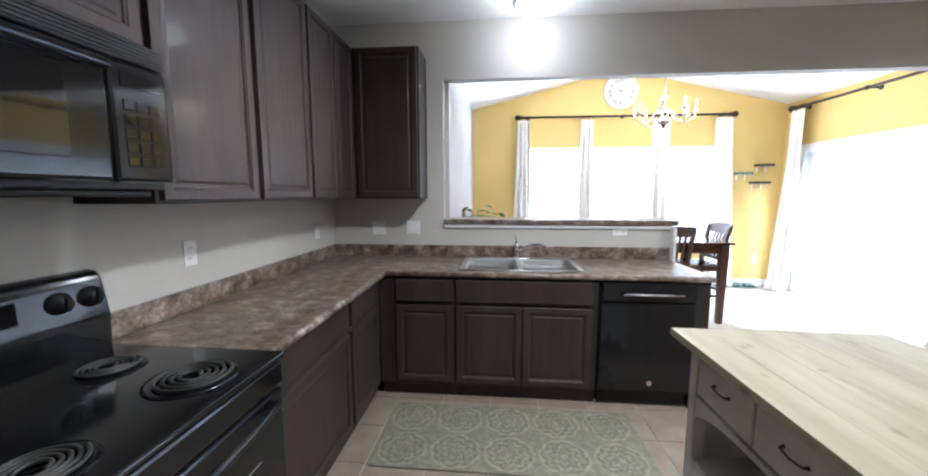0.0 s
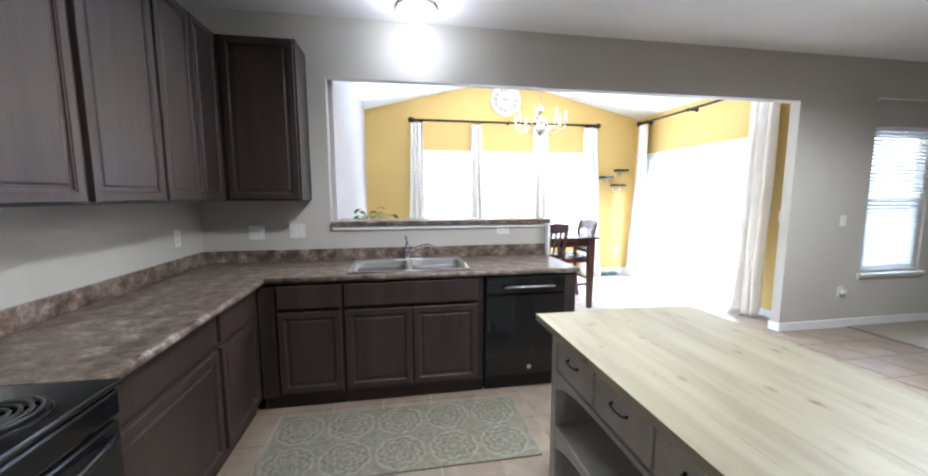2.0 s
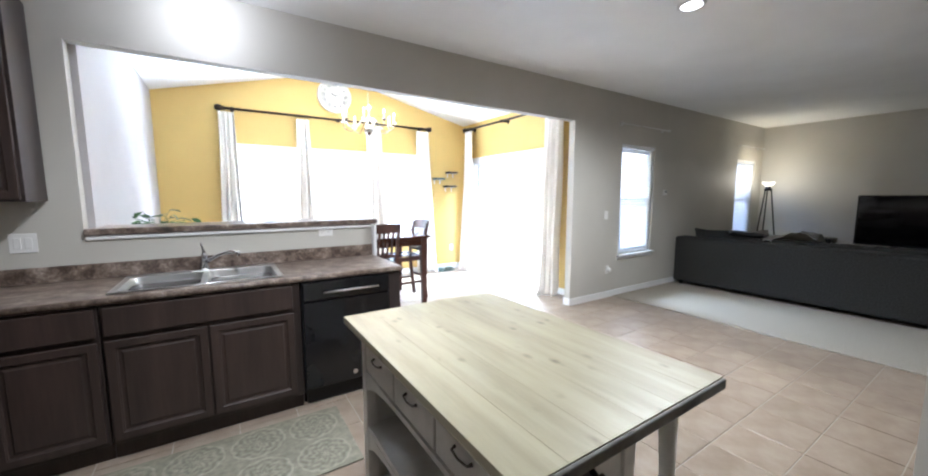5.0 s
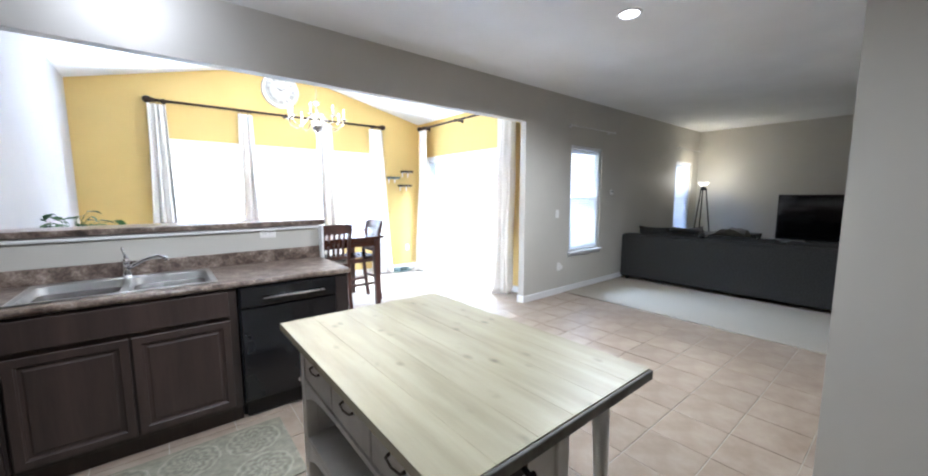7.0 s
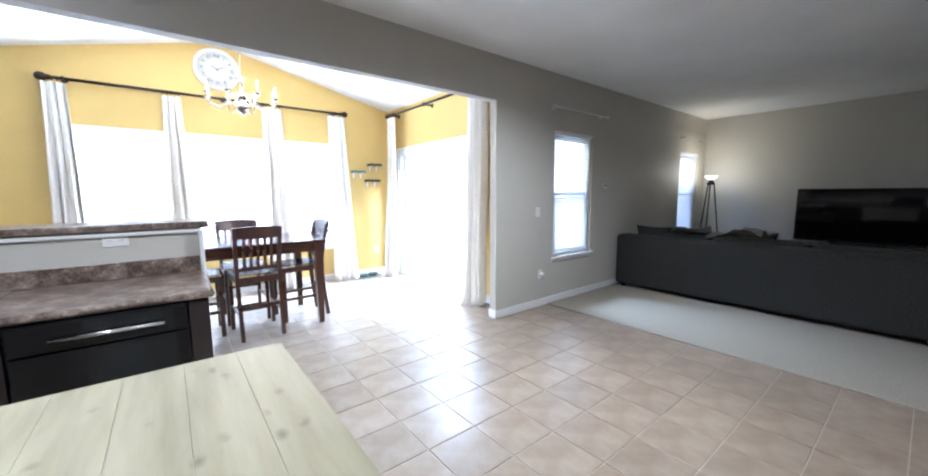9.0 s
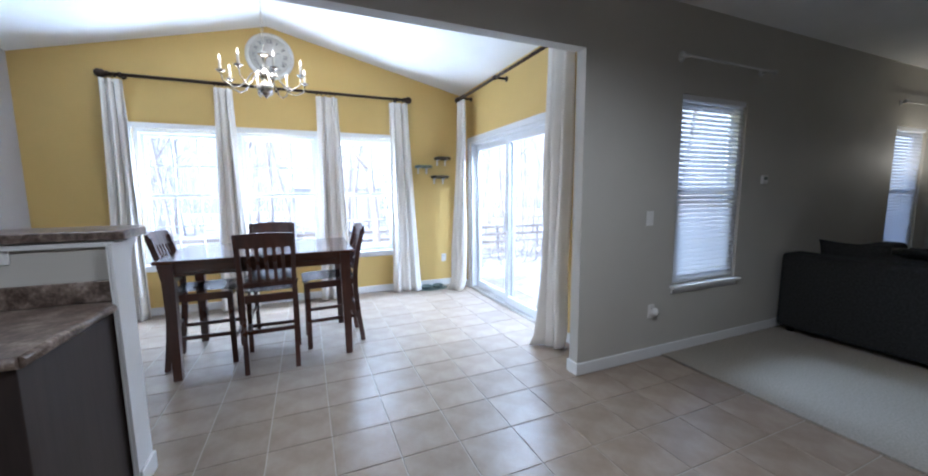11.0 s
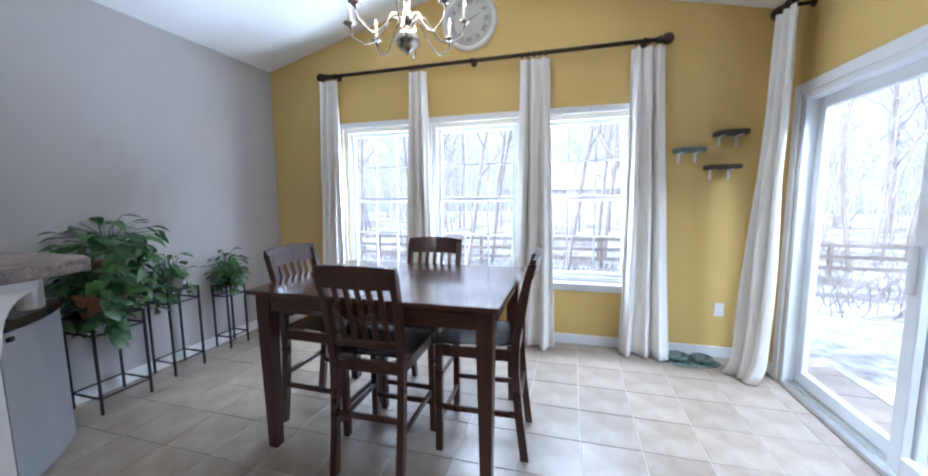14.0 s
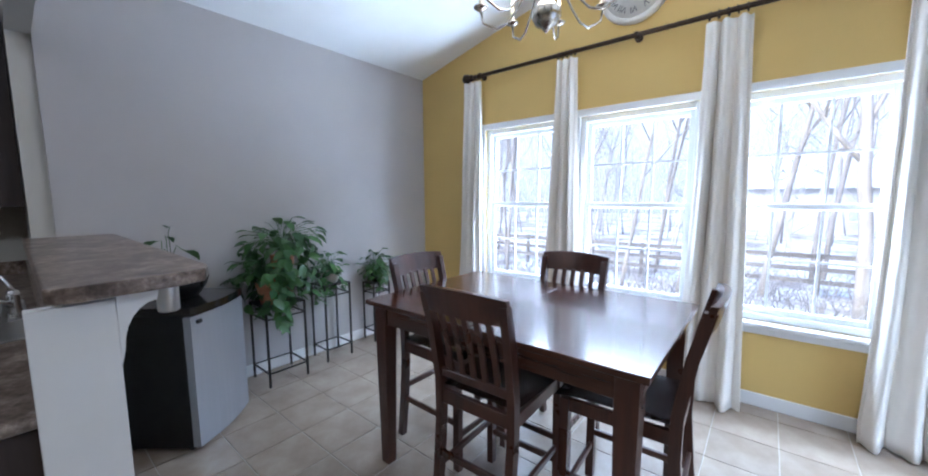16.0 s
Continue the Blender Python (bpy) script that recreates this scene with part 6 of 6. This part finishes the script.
def tree(x, y, h, seed, r0):
    """A bare winter tree: a tapered trunk, forking limbs and many twigs."""
    rnd = random.Random(seed)
    z = ground_z(x, y) - 0.25
    ob = thing("tree", (x, y, z), "bare winter tree with grey-brown bark in the snow", "tree", "bare trees")
    trunk, crown = bmesh.new(), bmesh.new()

    def grow(bm, p, d, length, r, level):
        pts, rad = [p], [r]
        n = 9 if level == 0 else (6 if level == 1 else 4)
        for k in range(n):
            d = (d + Vector((rnd.uniform(-1, 1), rnd.uniform(-1, 1), rnd.uniform(-0.4, 0.7))) * (0.085 if level == 0 else 0.27)).normalized()
            p = p + d * (length / n)
            pts.append(p)
            rad.append(r * (1 - 0.62 * (k + 1) / n))
        tube(bm, pts, rad, 8 if level == 0 else (5 if level == 1 else 3))
        if level >= 3:
            return
        kids = (8, 6, 4)[level]
        for k in range(kids):
            f = rnd.uniform(0.35 if level == 0 else 0.2, 1.0)
            i = min(int(f * n), n - 1)
            q = pts[i].lerp(pts[i + 1], f * n - i)
            a = rnd.uniform(0, 6.28)
            s = Vector((math.cos(a), math.sin(a), rnd.uniform(0.5, 1.5))).normalized()
            grow(crown, q, (s + d * 0.5).normalized(), length * rnd.uniform(0.32, 0.55), rad[i] * rnd.uniform(0.35, 0.55), level + 1)
    grow(trunk, Vector((x, y, z)), Vector((rnd.uniform(-0.08, 0.08), rnd.uniform(-0.08, 0.08), 1)).normalized(), h, r0, 0)
    part("trunk", trunk, M["bark"], ob)
    part("crown", crown, M["bark"], ob, "bare branches and twigs")


rnd = random.Random(31)
spots = [(5.35, 13.2, 9, 0.19), (6.0, 14.6, 10, 0.16), (3.1, 14.2, 10, 0.17), (2.1, 15.5, 10, 0.2), (1.0, 14.0, 9, 0.15), (3.9, 17.0, 11, 0.22), (-0.6, 16.2, 10, 0.18), (7.4, 16.5, 11, 0.2), (9.4, 14.8, 10, 0.2), (11.6, 12.6, 10, 0.21), (14.0, 10.0, 10, 0.22), (13.0, 14.4, 10, 0.18), (-2.6, 14.0, 9, 0.17), (-4.5, 17, 10, 0.2), (16.5, 8.0, 10, 0.2), (5.2, 20.5, 12, 0.2), (0.4, 21, 12, 0.22), (9.6, 21, 12, 0.2), (16.5, 13, 11, 0.22), (-7, 20, 11, 0.2), (18, 5.0, 10, 0.2), (13.8, 20, 12, 0.22)]
for k in range(34):
    spots.append((rnd.uniform(-14, 28), rnd.uniform(19.5, 38), rnd.uniform(10, 14), rnd.uniform(0.15, 0.26)))
for k, (x, y, h, r) in enumerate(spots):
    tree(x, y, h, 100 + k, r * (0.6 if k in (0, 9) else 0.38))

# far woods: slender stems and limbs, past counting
bm = bmesh.new()
rnd = random.Random(53)
for k in range(620):
    x, y = rnd.uniform(-48, 62), rnd.uniform(24, 58)
    p, d = Vector((x, y, ground_z(x, y) - 0.2)), Vector((rnd.uniform(-0.1, 0.1), rnd.uniform(-0.1, 0.1), 1))
    h, r = rnd.uniform(6, 12), rnd.uniform(0.035, 0.10)
    pts = [p]
    for s in range(6):
        d = (d + Vector((rnd.uniform(-0.16, 0.16), rnd.uniform(-0.16, 0.16), 0.1))).normalized()
        pts.append(pts[-1] + d * h / 6)
    tube(bm, pts, [r * (1 - s / 7) for s in range(7)], 4)
    for s in range(9):
        i = rnd.randint(1, 5)
        a, L = rnd.uniform(0, 6.28), rnd.uniform(0.7, 2.6)
        q = pts[i].lerp(pts[i + 1], rnd.random())
        e = Vector((math.cos(a), math.sin(a), rnd.uniform(0.3, 1.2)))
        m1 = q + e * L * 0.45 + Vector((rnd.uniform(-0.15, 0.15), rnd.uniform(-0.15, 0.15), 0))
        tube(bm, [q, m1, m1 + (e + Vector((0, 0, 0.5))) * L * 0.5], [r * 0.4, r * 0.28, 0.006], 3)
        f = Vector((-e.y, e.x, 0.6)) * rnd.choice((-1, 1))
        tube(bm, [m1, m1 + f * L * 0.4], [r * 0.2, 0.005], 3)
solid("far_woods", bm, M["hazed_bark"], "bare winter woods, slender stems in the distance paled by painted haze", "woods", "", "stuff")

bm = bmesh.new()
rim_points = [(75 * math.cos(a * math.pi / 36), 75 * math.sin(a * math.pi / 36)) for a in range(73)]
for (xa, ya), (xb, yb) in zip(rim_points, rim_points[1:]):
    bm.faces.new([bm.verts.new(v) for v in ((xa, ya, -4), (xb, yb, -4), (xb, yb, 44), (xa, ya, 44))])
for v in bm.verts:
    v.co.z = (v.co.z + 4) / 48
bd = solid("backdrop", bm, M["haze"], "hazy white winter sky over the distant woods", "sky", "", "structure")
bd.location.z, bd.scale.z = -4, 48

bm = bmesh.new()
rnd = random.Random(77)
for k in range(2600):
    x, y = rnd.uniform(-9, 19), rnd.uniform(10.5, 22)
    p = Vector((x, y, ground_z(x, y) - 0.02))
    d = Vector((rnd.uniform(-0.7, 0.7), rnd.uniform(-0.7, 0.7), 1))
    L = rnd.uniform(0.3, 1.1)
    tube(bm, [p, p + d * L * 0.5, p + d * L + Vector((rnd.uniform(-0.2, 0.2), rnd.uniform(-0.2, 0.2), -0.1))], [0.011, 0.008, 0.003], 3)
solid("undergrowth", bm, M["brush"], "dry leafless brush along the edge of the wood", "undergrowth", "", "stuff")

fn = thing("fence", (4, 18.6, ground_z(4, 18.6)), "weathered three-rail wooden fence in the snow", "fence")
xs = [-14 + 2.4 * k for k in range(18)]
for x in xs:
    zg = ground_z(x, 18.6)
    part("post", B(x - 0.06, 18.54, zg - 0.2, x + 0.06, 18.66, zg + 1.25, 0.01, 1), M["fence_wood"], fn)
for a, b in zip(xs, xs[1:]):
    za, zb = ground_z(a, 18.6), ground_z(b, 18.6)
    for h in (0.35, 0.72, 1.1):
        bm = bmesh.new()
        prism(bm, [(a, za + h), (b, zb + h), (b, zb + h + 0.13), (a, za + h + 0.13)], "y", 18.50, 18.538)
        part("rail", bm, M["fence_wood"], fn)


def far_house(x, y, w, d, h, label):
    z = ground_z(x, y) - 0.1
    ob = thing("house", (x, y, z), label, "house", "far houses")
    part("wall", B(x - w / 2, y - d / 2, z, x + w / 2, y + d / 2, z + h), M["siding"], ob)
    bm = bmesh.new()
    prism(bm, [(y - d / 2 - 0.5, z + h), (y, z + h + d * 0.38), (y + d / 2 + 0.5, z + h)], "x", x - w / 2 - 0.4, x + w / 2 + 0.4)
    part("roof", bm, M["roof"], ob)
    for k in range(3):
        cx = x - w / 2 + w * (k + 0.7) / 3.4
        wnd = part("window", B(cx - 0.6, y - d / 2 - 0.06, z + 1.0, cx + 0.6, y - d / 2 + 0.02, z + 2.3, 0.01), M["vinyl"], ob)
        part("pane", B(cx - 0.5, y - d / 2 - 0.065, z + 1.1, cx + 0.5, y - d / 2 - 0.055, z + 2.2), M["roof"], wnd)


far_house(6.5, 48, 9, 8, 3.6, "pale sided house beyond the trees")
far_house(46.0, 40, 10, 12, 4.0, "pale sided neighbouring house across the yard")


# ---- floor tiles ----
TS, GR = 0.33, 0.006
TOX, TOY = 4.10 - 0.33 * 14, 4.829 - 0.33 * 23


def tile_mesh():
    bm = bmesh.new()
    h = (TS - GR) / 2
    lo = [bm.verts.new((a * h, b * h, -0.004)) for a, b in ((-1, -1), (1, -1), (1, 1), (-1, 1))]
    md = [bm.verts.new((a * h, b * h, -0.001)) for a, b in ((-1, -1), (1, -1), (1, 1), (-1, 1))]
    hi = [bm.verts.new((a * (h - 0.002), b * (h - 0.002), 0.0)) for a, b in ((-1, -1), (1, -1), (1, 1), (-1, 1))]
    for r0, r1 in ((lo, md), (md, hi)):
        for k in range(4):
            bm.faces.new((r0[k], r0[(k + 1) % 4], r1[(k + 1) % 4], r1[k]))
    bm.faces.new(hi)
    return finish(bm, "tile", M["tile"])


tile_me = tile_mesh()
rest = bmesh.new()
rnd = random.Random(3)
i0, i1 = int((XK - TOX) / TS) - 1, int((CARPET - TOX) / TS) + 1
j0, j1 = int((YS - TOY) / TS) - 1, int((YB - TOY) / TS) + 1
near = []
for j in range(j0, j1 + 1):
    for i in range(i0, i1 + 1):
        cx, cy = TOX + (i + 0.5) * TS, TOY + (j + 0.5) * TS
        h = (TS - GR) / 2
        x0, x1, y0, y1 = max(cx - h, XK), min(cx + h, CARPET - 0.004), max(cy - h, YS), min(cy + h, YB)
        if x1 - x0 < 0.01 or y1 - y0 < 0.01:
            continue
        whole = (x1 - x0) > 2 * h - 1e-4 and (y1 - y0) > 2 * h - 1e-4
        if whole and 1.9 < cx < 6.1 and 1.2 < cy and len(near) < 300:
            ob = new("tile", tile_me)
            ob.parent = FLOOR
            ob.location = (cx, cy, rnd.uniform(-0.0006, 0.0004))
            near.append(ob)
        else:
            box(rest, x0, y0, -0.004, x1, y1, -0.0002)
ob = new("tiles_along_the_walls", finish(rest, "tiles_along_the_walls", M["tile"]))
ob.parent = FLOOR
tagged(ob, "", "", "", "stuff")
